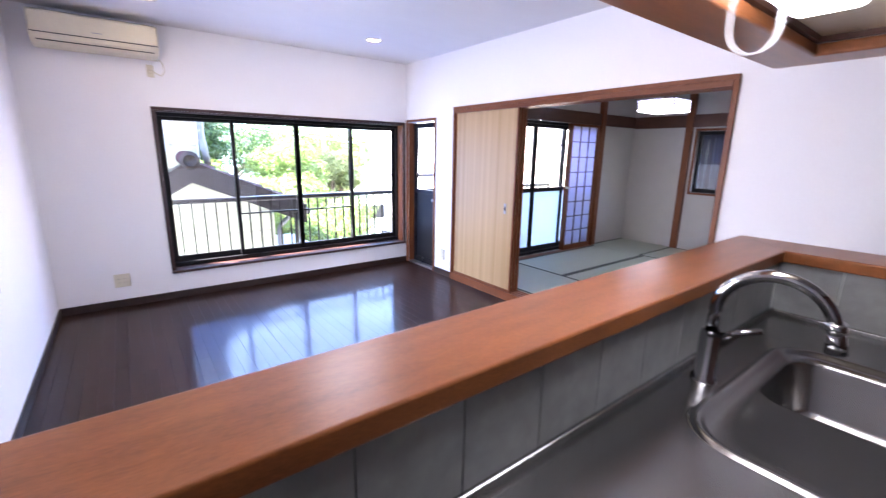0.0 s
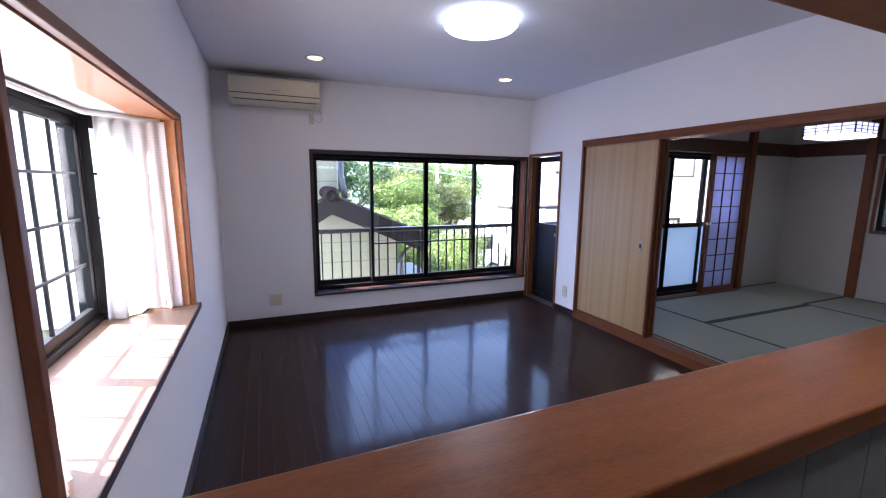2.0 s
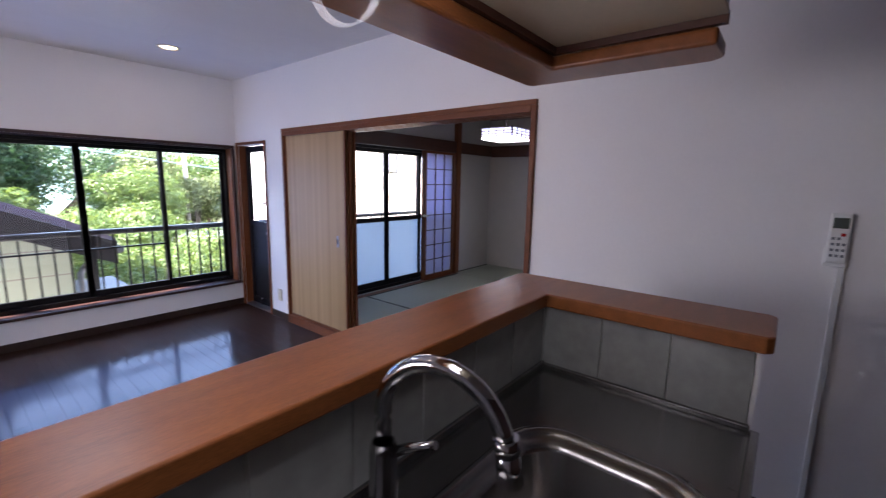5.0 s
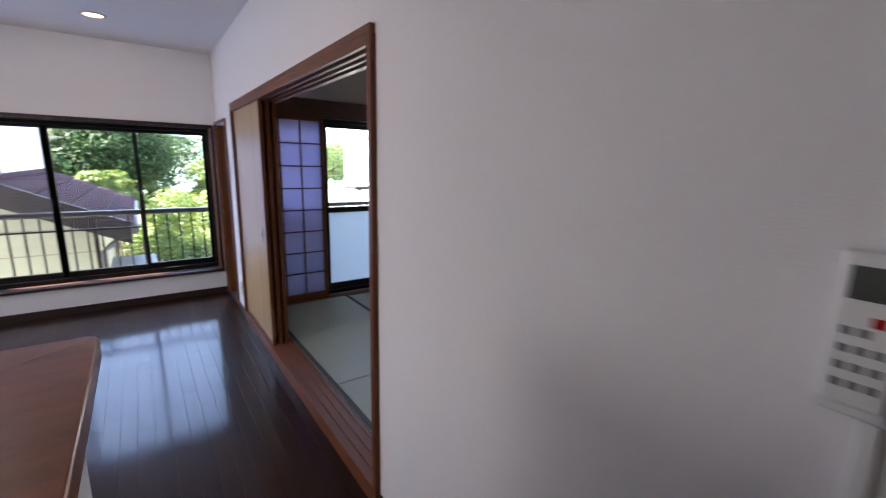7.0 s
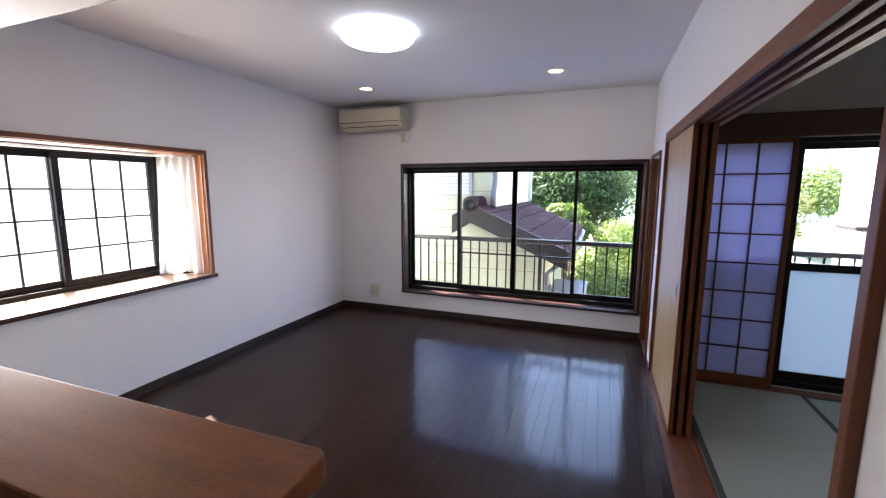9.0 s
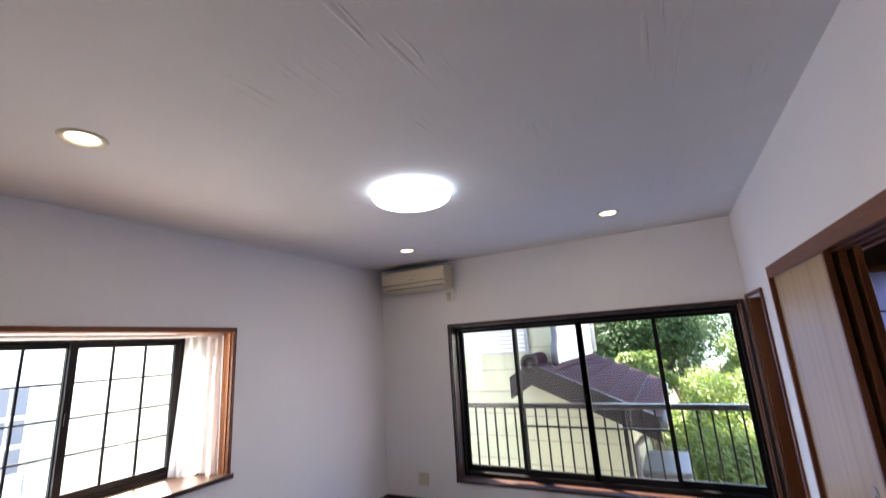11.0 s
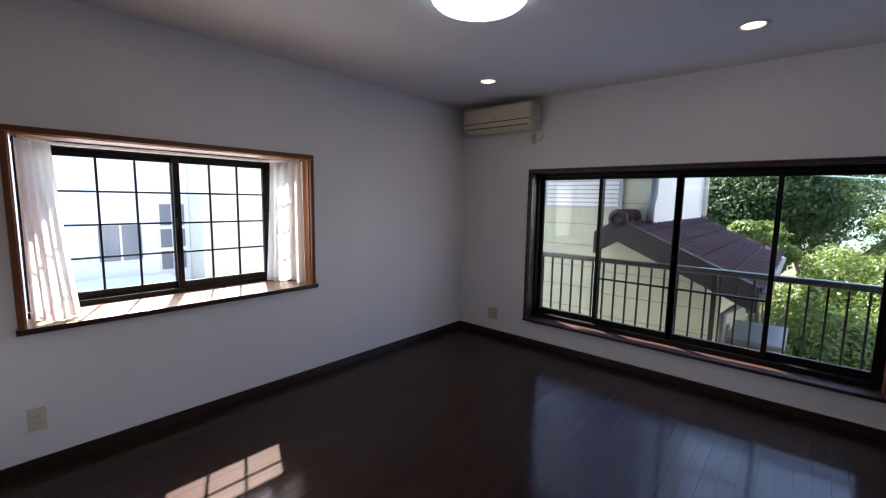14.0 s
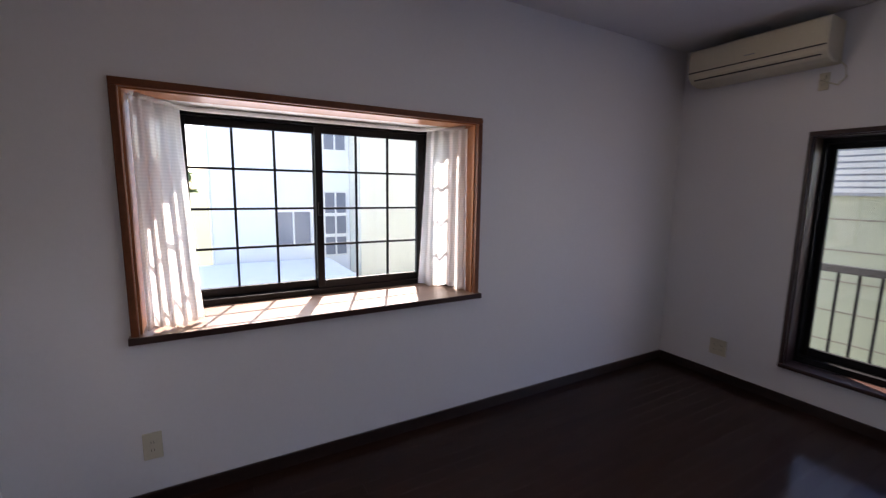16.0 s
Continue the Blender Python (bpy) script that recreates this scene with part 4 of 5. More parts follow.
# remote control on the wall
RY = -4.917
RC = thing("remote_control", (3.478, RY, 1.09), "white air conditioner remote in its wall holder", "remote control")
part("holder", bx(3.4695, 3.4895, RY - 0.036, RY + 0.036, 1.085, 1.16, bev=0.004), M_WHITEPL, RC)
rb = part("body", bx(3.460, 3.482, RY - 0.031, RY + 0.031, 1.10, 1.292, bev=0.006), M_WHITEPL, RC)
part("display", bx(3.4585, 3.461, RY - 0.022, RY + 0.022, 1.235, 1.275), M_SCREEN, rb, "dark display")
part("button", bx(3.458, 3.461, RY - 0.018, RY - 0.004, 1.205, 1.217, bev=0.001), M_RED, rb, "red button")
for r in range(4):
    for c in range(3):
        if r < 3 or c:
            part("button", bx(3.458, 3.461, RY - 0.016 + c * 0.016 - 0.005, RY - 0.016 + c * 0.016 + 0.005, 1.125 + r * 0.022, 1.135 + r * 0.022, bev=0.001), M_PIPE, rb)
solo("cable_cover", bx(3.477, 3.4895, RY - 0.032, RY - 0.01, 0.0125, 1.083, bev=0.003), M_WHITEPL, "white plastic cable cover on the wall", "cable cover")

# ---------- living room fixtures ----------
AC = thing("air_conditioner", (0.55, -0.11, 2.10), "aged cream wall-mounted air conditioner", "air conditioner")
prof = [(-0.004, 2.10), (-0.10, 2.10), (-0.165, 2.115), (-0.207, 2.15), (-0.217, 2.19), (-0.217, 2.31), (-0.20, 2.338), (-0.004, 2.338)]
bm = bmesh.new()
ends = [[bm.verts.new((x, y, z)) for y, z in prof] for x in (0.155, 0.945)]
bm.faces.new(ends[0])
bm.faces.new(ends[1][::-1])
for k in range(len(prof)):
    j = (k + 1) % len(prof)
    bm.faces.new((ends[0][k], ends[1][k], ends[1][j], ends[0][j]))
bmesh.ops.recalc_face_normals(bm, faces=bm.faces)
bmesh.ops.bevel(bm, geom=bm.edges[:], offset=0.008, segments=2, affect="EDGES", profile=0.5)
part("casing", bm, M_CREAM, AC)
part("front_panel", bx(0.165, 0.935, -0.2225, -0.2175, 2.185, 2.322, bev=0.002), M_CREAM, AC)
bm = bx(0.19, 0.91, -0.004, 0.004, 2.13, 2.137)
bmesh.ops.transform(bm, matrix=Matrix.Translation((0, -0.188, 0)), verts=bm.verts)
part("louver_gap", bm, M_CREAMDK, AC)
part("panel_gap", bx(0.162, 0.938, -0.2195, -0.214, 2.178, 2.1845), M_CREAMDK, AC)
part("badge", bx(0.52, 0.58, -0.224, -0.2225, 2.215, 2.221), M_GREYMETAL, AC)
part("air_grille", bx(0.18, 0.92, -0.19, -0.03, 2.3385, 2.341), M_CREAMDK, AC)


def outlet(name, m, w, h, gang, label):
    """A wall outlet facing -y at its own origin."""
    o = thing(name, (0, 0, 0), label, "wall outlet", "wall outlets")
    part("plate", bx(-w / 2, w / 2, -0.008, -0.0005, -h / 2, h / 2, bev=0.002), M_PLATE, o)
    for k in range(gang):
        cx = (k - (gang - 1) / 2) * 0.046
        ins = part("insert", bx(cx - 0.012, cx + 0.012, -0.0095, -0.0075, -0.033, 0.033, bev=0.001), M_PLATE, o)
        for zc in (-0.018, 0.018):
            bm = bx(cx - 0.006, cx - 0.0045, -0.0098, -0.009, zc - 0.005, zc + 0.005)
            box(bm, cx + 0.0045, cx + 0.006, -0.0098, -0.009, zc - 0.005, zc + 0.005)
            part("slot", bm, M_BLACK, ins)
    o.matrix_world = m
    return o


outlet("wall_outlet", pose(0.456, 0, 0.19), 0.116, 0.12, 2, "ivory double wall outlet above the baseboard")
outlet("wall_outlet", pose(0, -3.56, 0.225, 0, 0, 90), 0.07, 0.12, 1, "ivory single wall outlet above the baseboard")
outlet("wall_outlet", pose(3.49, -0.80, 0.19, 0, 0, -90), 0.07, 0.12, 1, "ivory single wall outlet beside the balcony door")
AO = outlet("wall_outlet", pose(0.875, 0, 2.015), 0.05, 0.10, 1, "ivory outlet below the air conditioner, with its plug")
loop = [(0.875, -0.03, 2.03), (0.905, -0.04, 2.0), (0.95, -0.03, 1.98), (0.98, -0.02, 2.02), (0.972, -0.02, 2.08), (0.94, -0.03, 2.12)]
solo("power_cord", tube(loop, 0.004, 8), M_PLATE, "short ivory cord looping to the air conditioner", "cord")
solo("plug", bx(0.86, 0.89, -0.035, -0.0105, 2.02, 2.05, bev=0.004), M_PLATE, "ivory power plug in the outlet", "plug")

CL = thing("ceiling_light", (1.70, -2.04, 2.326), "round white acrylic ceiling light, lit", "ceiling lamp")
part("diffuser", lathe([(0, 2.324), (0.108, 2.326), (0.171, 2.332), (0.212, 2.344), (0.226, 2.360)], (1.70, -2.04, 0), 48), M_LAMP, CL, "glowing white diffuser")
part("rim", lathe([(0.227, 2.359), (0.229, 2.366), (0.223, 2.378), (0.18, 2.382), (0.0, 2.382)], (1.70, -2.04, 0), 48), M_LAMP, CL)
part("base", lathe([(0.0, 2.383), (0.16, 2.383), (0.16, 2.401), (0.0, 2.401)], (1.70, -2.04, 0), 40), M_WHITEPL, CL)
# added glow above the rim that makes the bluish halo on the ceiling
part("glow_ring", lathe([(0.165, 2.383), (0.214, 2.383), (0.214, 2.387), (0.165, 2.387)], (1.70, -2.04, 0), 40), M_HALO, CL)
for _x, _y in ((0.847, -0.758), (2.643, -0.772), (0.967, -3.328), (2.60, -3.305)):
    dn = thing("downlight", (_x, _y, CEIL - 0.01), "small round downlight in a cream ring, lit", "downlight", "ceiling downlights")
    part("ring", lathe([(0.056, 0.004), (0.058, -0.004), (0.068, -0.008), (0.08, -0.006), (0.083, -0.0005)], (_x, _y, CEIL), 36), M_PLATE, dn)
    part("bulb_face", lathe([(0, -0.006), (0.03, -0.005), (0.0555, -0.001)], (_x, _y, CEIL), 32), M_WARM, dn, "warm glowing bulb face")

# ---------- outside: ground, balcony, rail ----------
GZ = -2.3
bm = bmesh.new()
bmesh.ops.create_grid(bm, x_segments=40, y_segments=40, size=400)
for v in bm.verts:
    v.co.z = GZ + (0.6 * noise.noise(v.co * 0.02) if v.co.length > 60 else 0)
structure("ground", bm, M_GROUND, "earth and grass ground of the neighbourhood", "ground")
structure("road", bx(5.5, 9.5, 6.5, 40, GZ - 0.02, GZ + 0.02), M_PAVE, "pale concrete lane", "road")
structure("balcony_deck", bx(-0.3, 7.6, 0.2, 1.02, -0.35, -0.25), M_EAVE, "dark grey balcony slab", "balcony")
structure("house_wall_below", bx(-0.15, 7.23, -6.12, 0.2, GZ, -0.2), M_SIDINGW, "pale outer wall of the ground floor", "wall")
# unseen roof, added so its eave keeps the sun off the north window
structure("roof", bx(-0.9, 7.8, -6.8, 1.04, 2.98, 3.12), M_EAVE, "unseen dark flat roof, eave set to shade the north window", "roof")
structure("attic_wall", bx(-0.15, 7.23, -6.12, 0.2, 2.56, 2.98), M_SIDINGW, "pale outer wall under the eave", "wall")
RL = thing("balcony_rail", (3.6, 0.95, -0.25), "black metal balcony railing with thin upright bars", "railing")
part("handrail", bx(-0.25, 7.5, 0.915, 0.985, 0.742, 0.80, bev=0.012), M_RAIL, RL, "weathered dark grey handrail")
part("bottom_rail", bx(-0.25, 7.5, 0.935, 0.965, -0.16, -0.12, bev=0.003), M_BLACK, RL)
_bar = bx(-0.008, 0.008, -0.01, 0.01, -0.12, 0.742)
_me = bpy.data.meshes.new("bar")
bmesh.ops.translate(_bar, verts=_bar.verts, vec=(0, 0, 0.25))
_bar.to_mesh(_me)
_me.materials.append(M_BLACK)
for k in range(62):
    ob = new("bar", _me)
    ob.parent = RL
    ob.location = (-0.2 + k * 0.124 - 3.6, 0, 0)
for k in range(4):
    part("post", bx(-0.24 + k * 2.57, -0.2 + k * 2.57, 0.93, 0.97, -0.25, 0.742), M_BLACK, RL)

# ---------- neighbour house to the north ----------
NH = thing("neighbour_house", (0.6, 3.0, GZ), "cream-sided house with a purple-brown tiled gable wing", "house")
part("main_wall", bx(-0.8, 1.42, 2.02, 5.4, GZ, 5.2), M_SIDING, NH)
for k in range(24):
    z = GZ + 0.1 + k * 0.3
    part("siding_joint", bx(-0.8, 1.42, 2.012, 2.0195, z, z + 0.012), M_TAN, NH)
part("side_cladding", bx(1.4205, 1.44, 2.02, 5.4, 1.0, 5.2), M_SIDINGW, NH, "white siding of the side wall")
part("upper_roof", bx(-1.1, 1.75, 1.7, 5.7, 5.201, 5.35), M_EAVE, NH)
# gable wing: apex line at x 1.31
AX, AZ, YF, YB = 1.25, 1.19, 1.46, 5.5
RX, RZ = 2.64, 0.575
bm = bmesh.new()
g = [bm.verts.new(p) for p in ((0.98, 1.80, GZ), (2.30, 1.80, GZ), (2.30, 1.80, 0.62), (AX, 1.80, 1.10), (0.98, 1.80, 0.97))]
h = [bm.verts.new((v.co.x, 4.9, v.co.z)) for v in g]
bm.faces.new(g)
for k in range(5):
    j = (k + 1) % 5
    bm.faces.new((g[k], h[k], h[j], g[j]))
part("wing_wall", bm, M_SIDING, NH)
for k in range(8):
    z = -1.6 + k * 0.3
    part("siding_joint", bx(0.98, 2.30, 1.793, 1.7995, z, z + 0.012), M_TAN, NH)
bm = bmesh.new()


def slab(bm, p, q, y0, y1, th):
    """A sloping roof slab from plan-height point p to q."""
    vs = []
    for y in (y0, y1):
        for (x, z), dz in ((p, 0), (q, 0), (q, -th), (p, -th)):
            vs.append(bm.verts.new((x, y, z + dz)))
    a, b = vs[:4], vs[4:]
    bm.faces.new(a)
    bm.faces.new(b[::-1])
    for k in range(4):
        j = (k + 1) % 4
        bm.faces.new((a[j], a[k], b[k], b[j]))


slab(bm, (AX, AZ), (RX, RZ), YF + 0.02, YB, 0.12)
slab(bm, (1.00, AZ - 0.14), (AX, AZ), YF + 0.02, YB, 0.12)
bmesh.ops.recalc_face_normals(bm, faces=bm.faces)
part("wing_roof", bm, M_EAVE, NH)
# barge board along the gable
bm = bmesh.new()
slab(bm, (AX, AZ + 0.03), (RX + 0.02, RZ + 0.02), YF - 0.04, YF + 0.06, 0.27)
slab(bm, (0.97, AZ - 0.14), (AX, AZ + 0.03), YF - 0.04, YF + 0.06, 0.27)
bmesh.ops.recalc_face_normals(bm, faces=bm.faces)
part("barge_board", bm, M_EAVE, NH)
# pantiles in courses along the right slope
sl = Vector((RX - AX, 0, RZ - AZ))
L = sl.length
sd = sl.normalized()
nrm = Vector((-sd.z, 0, sd.x))
if nrm.z < 0:
    nrm = -nrm
tb = bmesh.new()
prof = [(0.0, 0.01), (0.06, 0.012), (0.12, 0.012), (0.17, 0.03), (0.215, 0.05), (0.25, 0.03), (0.262, 0.012)]
lo = [tb.verts.new(Vector((0, 0, 0)) + Vector((0, a, 0)) + nrm * b) for a, b in prof]
hi = [tb.verts.new(sd * 0.29 + Vector((0, a, 0)) + nrm * (b + 0.022)) for a, b in prof]
lo2 = [tb.verts.new(sd * 0.29 + Vector((0, a, 0)) + nrm * (b - 0.01)) for a, b in prof]
for k in range(len(prof) - 1):
    tb.faces.new((lo[k], lo[k + 1], hi[k + 1], hi[k])).smooth = True
    tb.faces.new((hi[k], hi[k + 1], lo2[k + 1], lo2[k]))
bmesh.ops.recalc_face_normals(tb, faces=tb.faces)
tme = bpy.data.meshes.new("roof_tile")
tb.to_mesh(tme)
tb.free()
tme.materials.append(M_ROOFTILE)
rows = int(L / 0.27)
wing_roof = [o for o in NH.children if o.name.startswith("wing_roof")][0]
for r in range(rows):
    for c in range(15):
        p = Vector((AX, YF + c * 0.26, AZ)) + sd * (0.02 + r * (L - 0.27) / (rows - 1))
        ob = new("roof_tile", tme)
        ob.parent = wing_roof
        ob.location = p - origin_of(wing_roof)
part("ridge_cap", tube([(AX, YF - 0.05, AZ + 0.05), (AX, YB, AZ + 0.05)], 0.095, 16), M_ROOFTILE, NH)
part("ridge_end", lathe([(0, -0.025), (0.07, -0.025), (0.10, -0.015), (0.112, 0.0), (0.105, 0.06)], (AX, YF - 0.05, AZ + 0.03), 24, "Y"), M_EAVE, NH, "round ridge-end tile")
part("gutter", tube([(RX + 0.05, YF, RZ - 0.08), (RX + 0.05, YB, RZ - 0.08)], 0.05, 10), M_PIPE, NH)
part("downpipe", tube([(1.48, 2.0, 5.0), (1.48, 2.0, 1.5), (1.48, 1.9, 1.4), (1.5, 1.80, 1.17)], 0.045, 12), M_PIPE, NH, "grey rainwater pipe")
part("downpipe", tube([(1.5, 5.3, 5.0), (1.5, 5.3, 1.2)], 0.04, 12), M_SIDINGW, NH)
part("downpipe", tube([(2.66, 1.95, 0.45), (2.42, 1.9, 0.25), (2.35, 1.76, 0.2), (2.35, 1.76, GZ)], 0.035, 12), M_PIPE, NH)
SH = part("shutter", bx(0.0, 1.1, 1.965, 2.011, 1.33, 2.9), M_SHUTTER, NH, "grey-blue louvered shutter")
for k in range(26):
    bm = bx(0.04, 1.06, 1.945, 1.958, 1.36 + k * 0.058, 1.40 + k * 0.058)
    part("slat", bm, M_WHITEW, SH)
# lean-to hood by the wing
HD = thing("propane_hood", (2.75, 2.7, GZ), "grey metal box beside the cream wing", "box")
part("body", bx(2.38, 2.88, 1.95, 2.9, GZ, -0.15, bev=0.03), M_PIPE, HD)
part("lid", bx(2.36, 2.90, 1.92, 2.93, -0.149, -0.1, bev=0.015), M_PIPE, HD)


# ---------- other houses ----------
def house(name, x0, x1, y0, y1, top, wall, label, windows=(), roof=M_EAVE, over=0.35):
    """A plain house; windows: (side, a0, a1, z0, z1)."""
    h = thing(name, ((x0 + x1) / 2, (y0 + y1) / 2, GZ), label, "house")
    part("wall", bx(x0, x1, y0, y1, GZ, top), wall, h)
    part("roof", bx(x0 - over, x1 + over, y0 - over, y1 + over, top + 0.001, top + 0.18, bev=0.03), roof, h)
    for side, a0, a1, z0, z1 in windows:
        e = 0.04
        if side == "S":
            f = [bx(a0 - e, a1 + e, y0 - 0.03, y0 - 0.001, z0 - e, z0), bx(a0 - e, a1 + e, y0 - 0.03, y0 - 0.001, z1, z1 + e), bx(a0 - e, a0, y0 - 0.03, y0 - 0.001, z0, z1), bx(a1, a1 + e, y0 - 0.03, y0 - 0.001, z0, z1), bx((a0 + a1) / 2 - 0.02, (a0 + a1) / 2 + 0.02, y0 - 0.03, y0 - 0.001, z0, z1)]
            p = bx(a0, a1, y0 - 0.012, y0 - 0.002, z0, z1)
        else:
            xf, s = (x1, 1) if side == "E" else (x0, -1)
            f = [bx(min(xf + s * 0.001, xf + s * 0.03), max(xf + s * 0.001, xf + s * 0.03), *q) for q in ((a0 - e, a1 + e, z0 - e, z0), (a0 - e, a1 + e, z1, z1 + e), (a0 - e, a0, z0, z1), (a1, a1 + e, z0, z1), ((a0 + a1) / 2 - 0.02, (a0 + a1) / 2 + 0.02, z0, z1))]
            p = bx(min(xf + s * 0.002, xf + s * 0.012), max(xf + s * 0.002, xf + s * 0.012), a0, a1, z0, z1)
        base = bmesh.new()
        for q in f:
            me = bpy.data.meshes.new("tmp")
            q.to_mesh(me)
            q.free()
            base.from_mesh(me)
            bpy.data.meshes.remove(me)
        w = part("window", base, M_WHITEPL, h)
        part("pane", p, M_HOUSEGL, w)
    return h


house("white_house", -16, -8, -3.2, -0.25, 6.0, M_BLUEW, "pale blue-white rendered house with a column of windows",
      [("E", -0.85, -0.35, 0.72, 1.20), ("E", -0.85, -0.35, 0.22, 0.64), ("E", -0.85, -0.35, -0.28, 0.14), ("E", -1.95, -1.2, 0.0, 0.75), ("E", -0.85, -0.35, 2.2, 2.7)])
house("cream_house", -14, -7.2, -0.24, 5.0, 5.0, M_CREAMW, "cream-white rendered house beyond the bay window")
house("grey_house", -22, -14, -12, -6, 4.5, M_WHITEW, "pale grey house among trees", [("E", -9, -8, 0.2, 1.4), ("E", -7.4, -6.6, 0.2, 1.4)])
# made-up house: its white wall gives the bay panes a bright background
house("white_house", -9.0, -2.5, 8.5, 14, 4.2, M_WHITEW, "added white house, stands in for the bay's overbright view", [("S", -6.5, -5.6, 0.6, 1.6)])
house("garage", -7.4, -2.6, -8.0, -1.0, -0.45, M_WHITEW, "low white flat-roofed garage", roof=M_WHITEW, over=0.1)
WH = house("white_house", 12.0, 18, 11, 17, 5.5, M_WHITEW, "tall white rendered house behind the garden", [("S", 13.0, 14.0, 0.4, 1.6), ("S", 15.0, 15.8, 1.8, 2.8), ("W", 12, 13, 1.5, 2.6)])
part("porch_roof", bx(9.5, 12.3, 10.0, 11.1, 0.35, 0.47, bev=0.02), M_EAVE, WH)
for _x in (9.7, 11.9):
    part("porch_post", bx(_x, _x + 0.14, 10.15, 10.29, GZ, 0.352, bev=0.01), M_WHITEW, WH)
part("porch_roof", bx(12.4, 14.0, 10.4, 11.01, 1.85, 1.96, bev=0.02), M_EAVE, WH)
TH = house("tan_house", 9.6, 16, -0.5, 5.6, 4.6, M_TAN, "tan-sided house with dark louvered shutters")
for ya in (0.9, 2.3, 3.7):
    sh = part("shutter", bx(9.55, 9.598, ya, ya + 0.55, 1.62, 2.7), M_PIPE, TH)
    for k in range(9):
        part("slat", bx(9.535, 9.5495, ya + 0.03, ya + 0.52, 1.66 + k * 0.115, 1.73 + k * 0.115), M_PIPE, sh)
    part("balcony_pole", bx(9.2, 9.26, ya + 0.8, ya + 0.86, GZ, 4.2), M_SIDINGW, TH)
solo("garden_wall", bx(8.9, 9.05, -7.0, -0.8, GZ, 1.5, bev=0.01), M_EAVE, "dark grey garden wall beside the house", "wall")


# ---------- plants ----------
def leaf_cloud(blobs, count, size, seed, up=0.3):
    """Many small folded leaves on the shells of uneven blobs (x, y, z, radius x, y, z)."""
    r = np.random.default_rng(seed)
    w = np.array([b[3] * b[4] + b[4] * b[5] for b in blobs])
    idx = r.choice(len(blobs), count, p=w / w.sum())
    B = np.array(blobs)[idx]
    d = r.normal(size=(count, 3))
    d /= np.linalg.norm(d, axis=1)[:, None]
    shell = np.clip(1.0 - np.abs(r.normal(0, 0.22, count)), 0.2, 1.1)
    lump = 1 + 0.18 * np.sin(d[:, 0] * 5 + idx) * np.sin(d[:, 1] * 6 + idx * 2) + 0.12 * np.sin(d[:, 2] * 9 + idx)
    c = B[:, :3] + d * B[:, 3:6] * (shell * lump)[:, None]
    n = d + r.normal(0, 0.7, (count, 3)) + np.array([0, 0, up])
    n /= np.linalg.norm(n, axis=1)[:, None]
    t = np.cross(n, r.normal(size=(count, 3)))
    t /= np.linalg.norm(t, axis=1)[:, None] + 1e-9
    b = np.cross(n, t)
    s = size * r.uniform(0.6, 1.4, count)[:, None]
    v = np.stack([c - t * s, c + b * s * 0.45 + n * s * 0.12, c + t * s, c - b * s * 0.45 + n * s * 0.12], 1).reshape(-1, 3)
    f = np.arange(count * 4).reshape(-1, 4)
    me = bpy.data.meshes.new("crown")
    me.from_pydata(v.tolist(), [], f.tolist())
    return me


def limbs(foot, tops, r0):
    bm = bmesh.new()
    foot = Vector(foot)
    for k, top in enumerate(tops):
        top = Vector(top)
        mid = foot.lerp(top, 0.45) + Vector((0.15 * math.sin(k * 2.1), 0.15 * math.cos(k * 1.7), 0.1))
        q = tube([foot, foot.lerp(mid, 0.5), mid, mid.lerp(top, 0.6), top], r0 if k == 0 else r0 * 0.55, 8, r0 * 0.15)
        me = bpy.data.meshes.new("tmp")
        q.to_mesh(me)
        q.free()
        bm.from_mesh(me)
        bpy.data.meshes.remove(me)
    return bm


def plant(name, foot, blobs, count, size, material, label, seed, category="tree", trunk=0.08):
    p = thing(name, foot, label, category)
    part("trunk", limbs(foot, [(b[0], b[1], b[2]) for b in blobs], trunk), M_BARK, p)
    me = leaf_cloud(blobs, count, size, seed)
    me.transform(Matrix.Translation(-Vector(foot)))
    me.materials.append(material)
    o = new("crown", me)
    o.parent = p
    return p


def scatter(x0, x1, y0, y1, z0, z1, r0, r1, n, seed):
    q = random.Random(seed)
    return [(q.uniform(x0, x1), q.uniform(y0, y1), q.uniform(z0, z1), q.uniform(r0, r1), q.uniform(r0, r1), q.uniform(r0, r1) * 0.8) for _ in range(n)]


plant("garden_shrub", (3.9, 4.2, GZ), scatter(3.2, 5.0, 3.3, 5.0, -1.6, -0.3, 0.5, 0.75, 14, 1), 30000, 0.036, M_LEAF, "sunlit bright green garden shrub", 1, "shrub")
plant("garden_shrub", (5.6, 6.0, GZ), scatter(3.6, 5.6, 5.2, 7.0, -1.6, -0.2, 0.5, 0.75, 14, 2), 28000, 0.04, M_LEAF, "broad bright green shrub beyond the railing", 2, "shrub")
plant("garden_tree", (4.4, 8.0, GZ), scatter(2.6, 5.6, 7.4, 9.0, -1.2, 0.25, 0.55, 0.8, 16, 3), 30000, 0.045, M_LEAF, "leafy sunlit garden tree", 3, "tree", 0.12)
plant("garden_tree", (6.6, 11.5, GZ), scatter(4.6, 6.4, 11.0, 13.0, -0.4, 1.3, 0.5, 0.8, 12, 4), 20000, 0.05, M_LEAF, "leafy green tree beside the lane", 4, "tree", 0.12)
plant("bamboo_shrub", (2.25, 7.1, GZ), scatter(1.95, 2.6, 6.8, 7.5, 0.2, 0.95, 0.2, 0.34, 12, 5), 9000, 0.05, M_LEAF, "feathery light green bush behind the roof", 5, "shrub", 0.04)
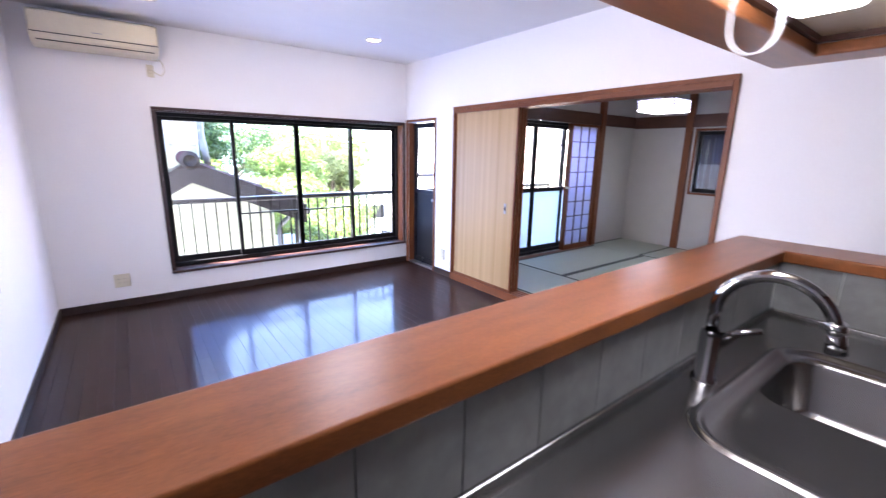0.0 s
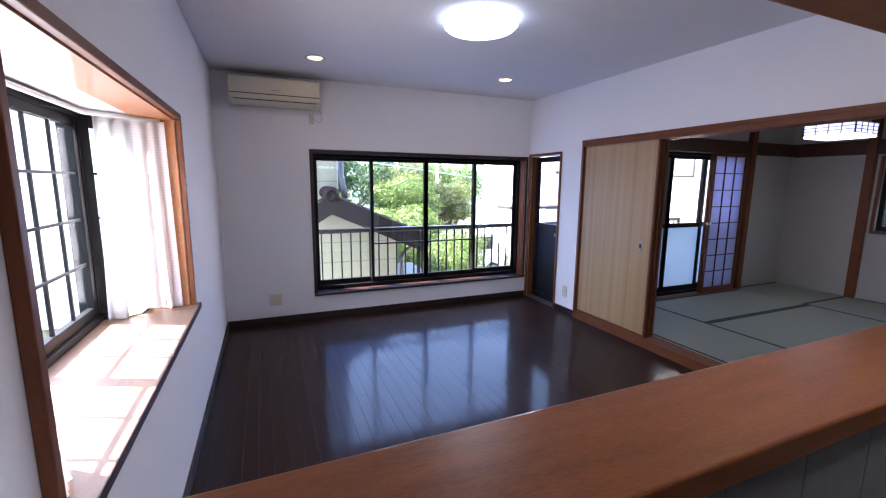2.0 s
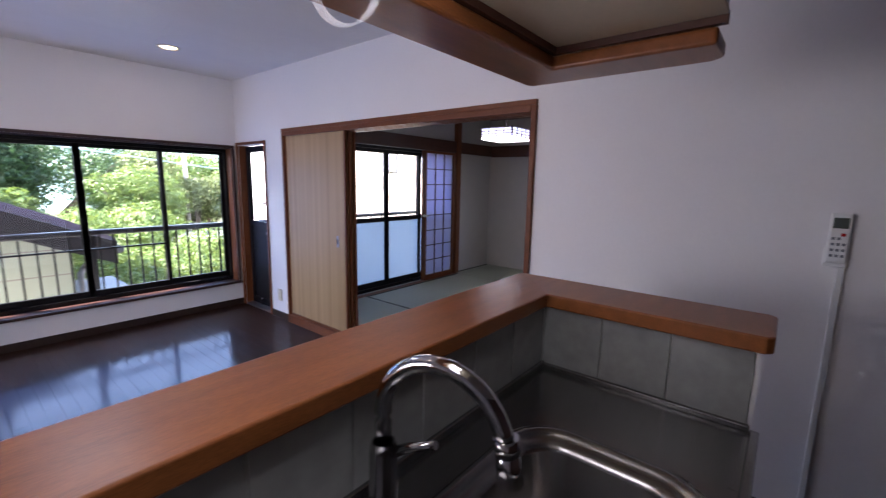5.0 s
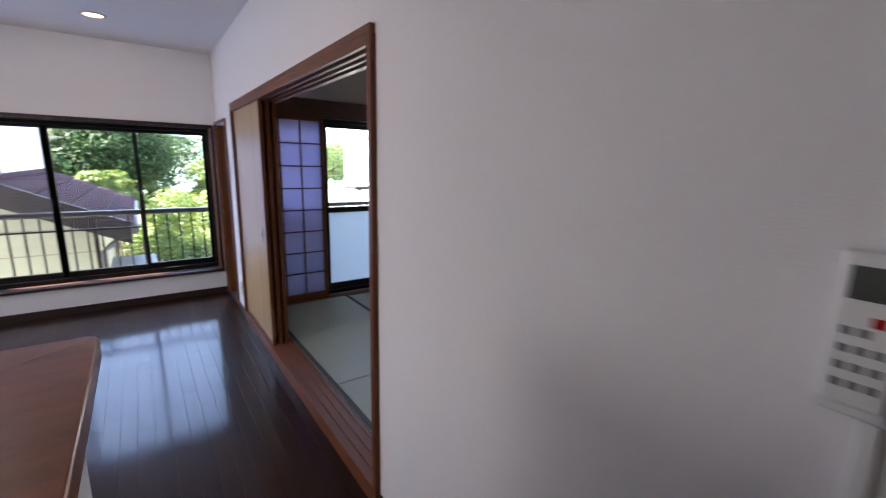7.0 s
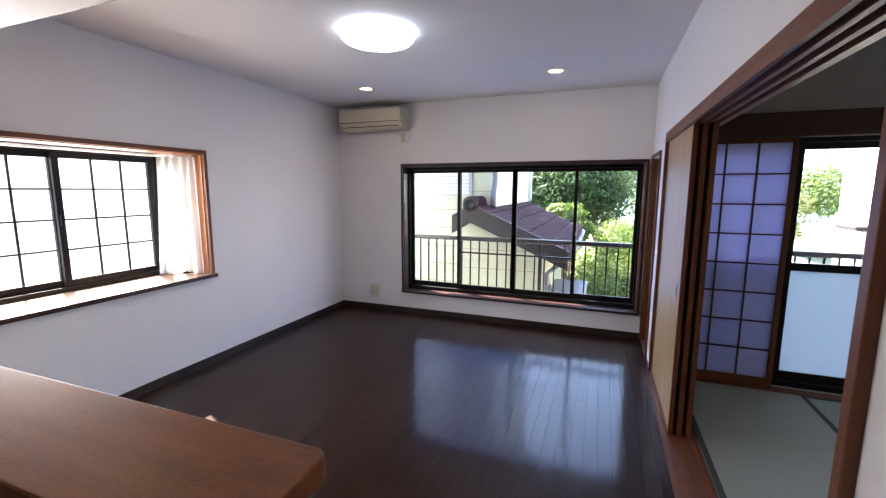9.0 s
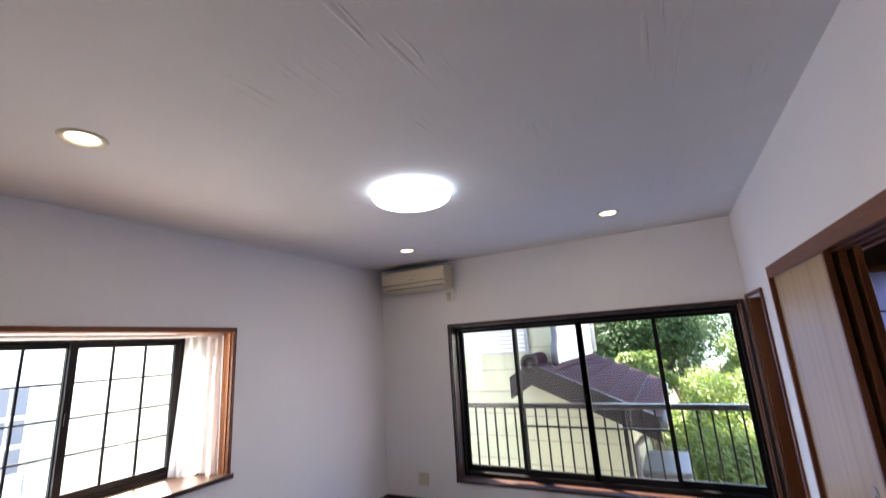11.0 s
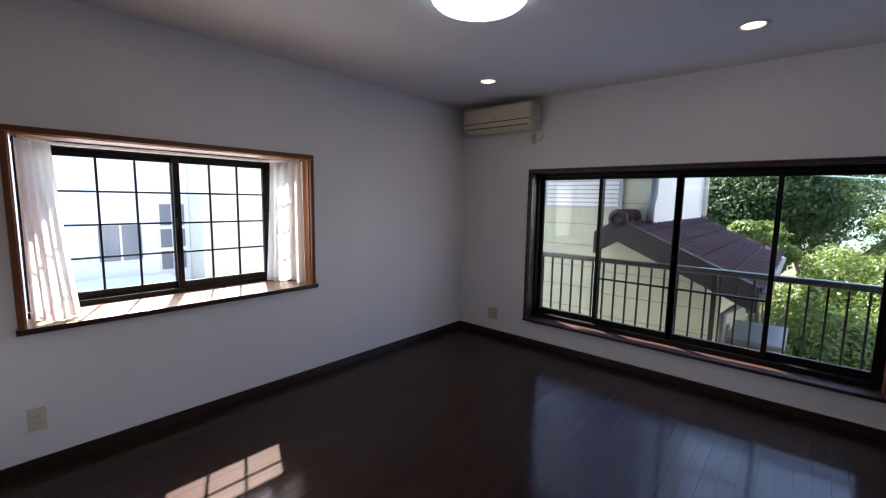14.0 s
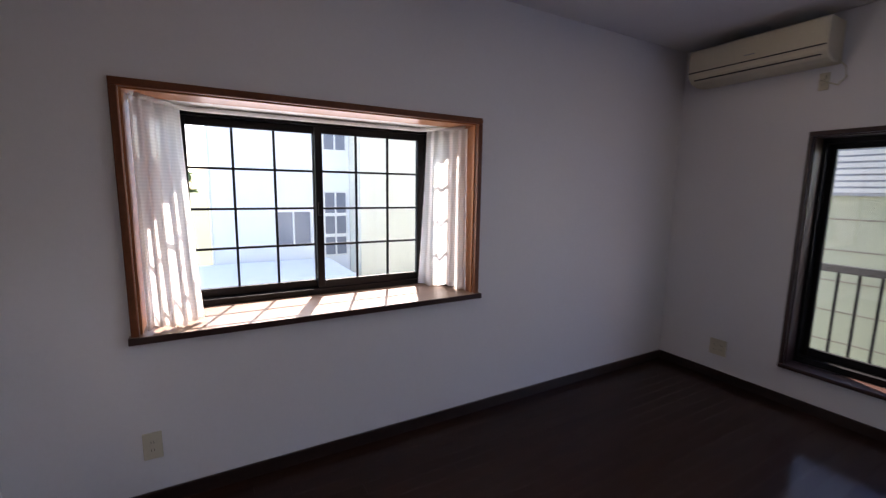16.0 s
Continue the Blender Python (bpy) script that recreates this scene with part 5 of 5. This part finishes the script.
plant("garden_tree", (8.2, 14.2, GZ), scatter(6.6, 9.3, 13.4, 15.4, -0.6, 2.0, 0.6, 0.9, 16, 14), 22000, 0.06, M_LEAFO, "tall olive-green tree behind the lane", 14, "tree", 0.16)
plant("dark_tree", (1.6, 14.0, GZ), scatter(-0.8, 3.6, 12.5, 15.5, 0.3, 2.6, 1.0, 1.4, 20, 6), 34000, 0.08, M_LEAFD, "tall dark evergreen tree", 6, "tree", 0.25)
plant("dark_tree", (3.2, 20.0, GZ), scatter(1.0, 7.0, 18, 22, 0.5, 3.0, 1.2, 1.7, 14, 8), 20000, 0.09, M_LEAFD, "dense green tree at the wood's edge", 8, "tree", 0.25)
plant("garden_tree", (11, 26, GZ), scatter(7, 15, 24, 28, 0.0, 2.5, 1.3, 1.9, 14, 9), 18000, 0.11, M_LEAF, "green tree beyond the lane", 9, "tree", 0.2)
plant("garden_tree", (-12.5, -5.0, GZ), scatter(-13.5, -11.5, -6.0, -4.2, 0.0, 2.2, 0.7, 1.0, 7, 10), 8000, 0.08, M_LEAF, "green tree between the houses", 10, "tree", 0.12)

# ---------- lane things ----------
CAR = thing("car", (7.6, 10.6, GZ + 0.02), "white small van parked on the lane", "car")
cx, cy, cz = 7.6, 10.6, GZ + 0.02
bm = bmesh.new()
sidep = [(-1.65, 0.3), (1.55, 0.3), (1.68, 0.75), (1.45, 1.0), (1.15, 1.72), (-1.45, 1.78), (-1.66, 1.1)]
lf = [[bm.verts.new((cx + a, cy + s * 0.72, cz + b)) for a, b in sidep] for s in (-1, 1)]
bm.faces.new(lf[0])
bm.faces.new(lf[1][::-1])
for k in range(len(sidep)):
    j = (k + 1) % len(sidep)
    bm.faces.new((lf[0][j], lf[0][k], lf[1][k], lf[1][j]))
bmesh.ops.recalc_face_normals(bm, faces=bm.faces)
bmesh.ops.bevel(bm, geom=bm.edges[:], offset=0.07, segments=3, affect="EDGES", profile=0.5)
part("body", bm, M_CARW, CAR)
for a, b in ((-1.4, -0.6), (-0.52, 0.3), (0.38, 1.05)):
    part("side_window", bx(cx + a, cx + b, cy - 0.732, cy - 0.715, cz + 1.1, cz + 1.6, bev=0.006), M_DARKGL, CAR)
part("rear_window", bx(cx - 1.675, cx - 1.60, cy - 0.6, cy + 0.6, cz + 1.15, cz + 1.62, bev=0.01), M_DARKGL, CAR)
for s in (-0.66, 0.58):
    part("tail_light", bx(cx - 1.69, cx - 1.62, cy + s, cy + s + 0.08, cz + 0.7, cz + 1.05, bev=0.01), M_RED, CAR)
for a in (-1.1, 1.05):
    for s in (-0.73, 0.73):
        w = part("wheel", lathe([(0, -0.08), (0.17, -0.08), (0.19, -0.06), (0.19, 0.06), (0.17, 0.08), (0, 0.08)], (cx + a, cy + s, cz + 0.28), 20, "Y"), M_GREYMETAL, CAR)
        part("tyre", lathe([(0.19, -0.085), (0.27, -0.08), (0.285, -0.05), (0.285, 0.05), (0.27, 0.08), (0.19, 0.085)], (cx + a, cy + s, cz + 0.28), 24, "Y"), M_RUBBER, w)
UP = thing("utility_pole", (7.9, 14.0, GZ), "slim grey street pole with a lamp arm", "street lamp")
part("pole", tube([(7.9, 14, GZ), (7.9, 14, 3.6)], 0.09, 12, 0.06), M_GREYMETAL, UP)
part("arm", tube([(7.9, 14, 3.5), (7.7, 13.8, 3.75), (7.4, 13.5, 3.8)], 0.03), M_GREYMETAL, UP)
solo("overhead_cable", tube([(-4, 9.3, 3.3), (0, 9.6, 2.6), (3, 9.8, 2.15), (8, 10.1, 1.6)], 0.02, 6), M_CABLE, "pale blue overhead cable", "cable")
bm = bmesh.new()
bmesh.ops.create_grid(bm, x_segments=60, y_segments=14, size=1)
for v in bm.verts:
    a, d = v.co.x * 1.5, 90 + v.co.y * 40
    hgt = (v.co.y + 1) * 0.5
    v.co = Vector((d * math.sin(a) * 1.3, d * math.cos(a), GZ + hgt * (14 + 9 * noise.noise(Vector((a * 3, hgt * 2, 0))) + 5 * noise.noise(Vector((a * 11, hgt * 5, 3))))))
structure("backdrop", bm, M_HILL, "wooded hills in the distance, haze painted into their colour", "hill")

# ---------- floor planks ----------
PW = 3.49 / 46
_plank = {}
for L in (0.909, 0.606, 0.455, 0.303):
    b = bx(0.0003, PW - 0.0003, 0.0002, L - 0.0002, -0.011, 0.0, bev=0.0004)
    me = bpy.data.meshes.new("plank")
    b.to_mesh(me)
    b.free()
    me.materials.append(M_FLOOR)
    _plank[L] = me
fo = Vector(FLOOR.location)
for r in range(46):
    y = -0.001
    first = (0.909, 0.606, 0.303, 0.455)[(r * 3) % 4]
    while y > (-4.9 if r > 34 else -4.0):
        L = first if y > -0.01 else 0.909
        ob = new("plank", _plank[L])
        ob.parent = FLOOR
        ob.location = Vector((r * PW, y - L, FZ)) - fo
        y -= L
structure("kitchen_floor", bx(0.0, 3.48, -6.0, -4.95, FZ - 0.0115, FZ - 0.0008), M_FLOOR, "dark brown kitchen floor", "floor")
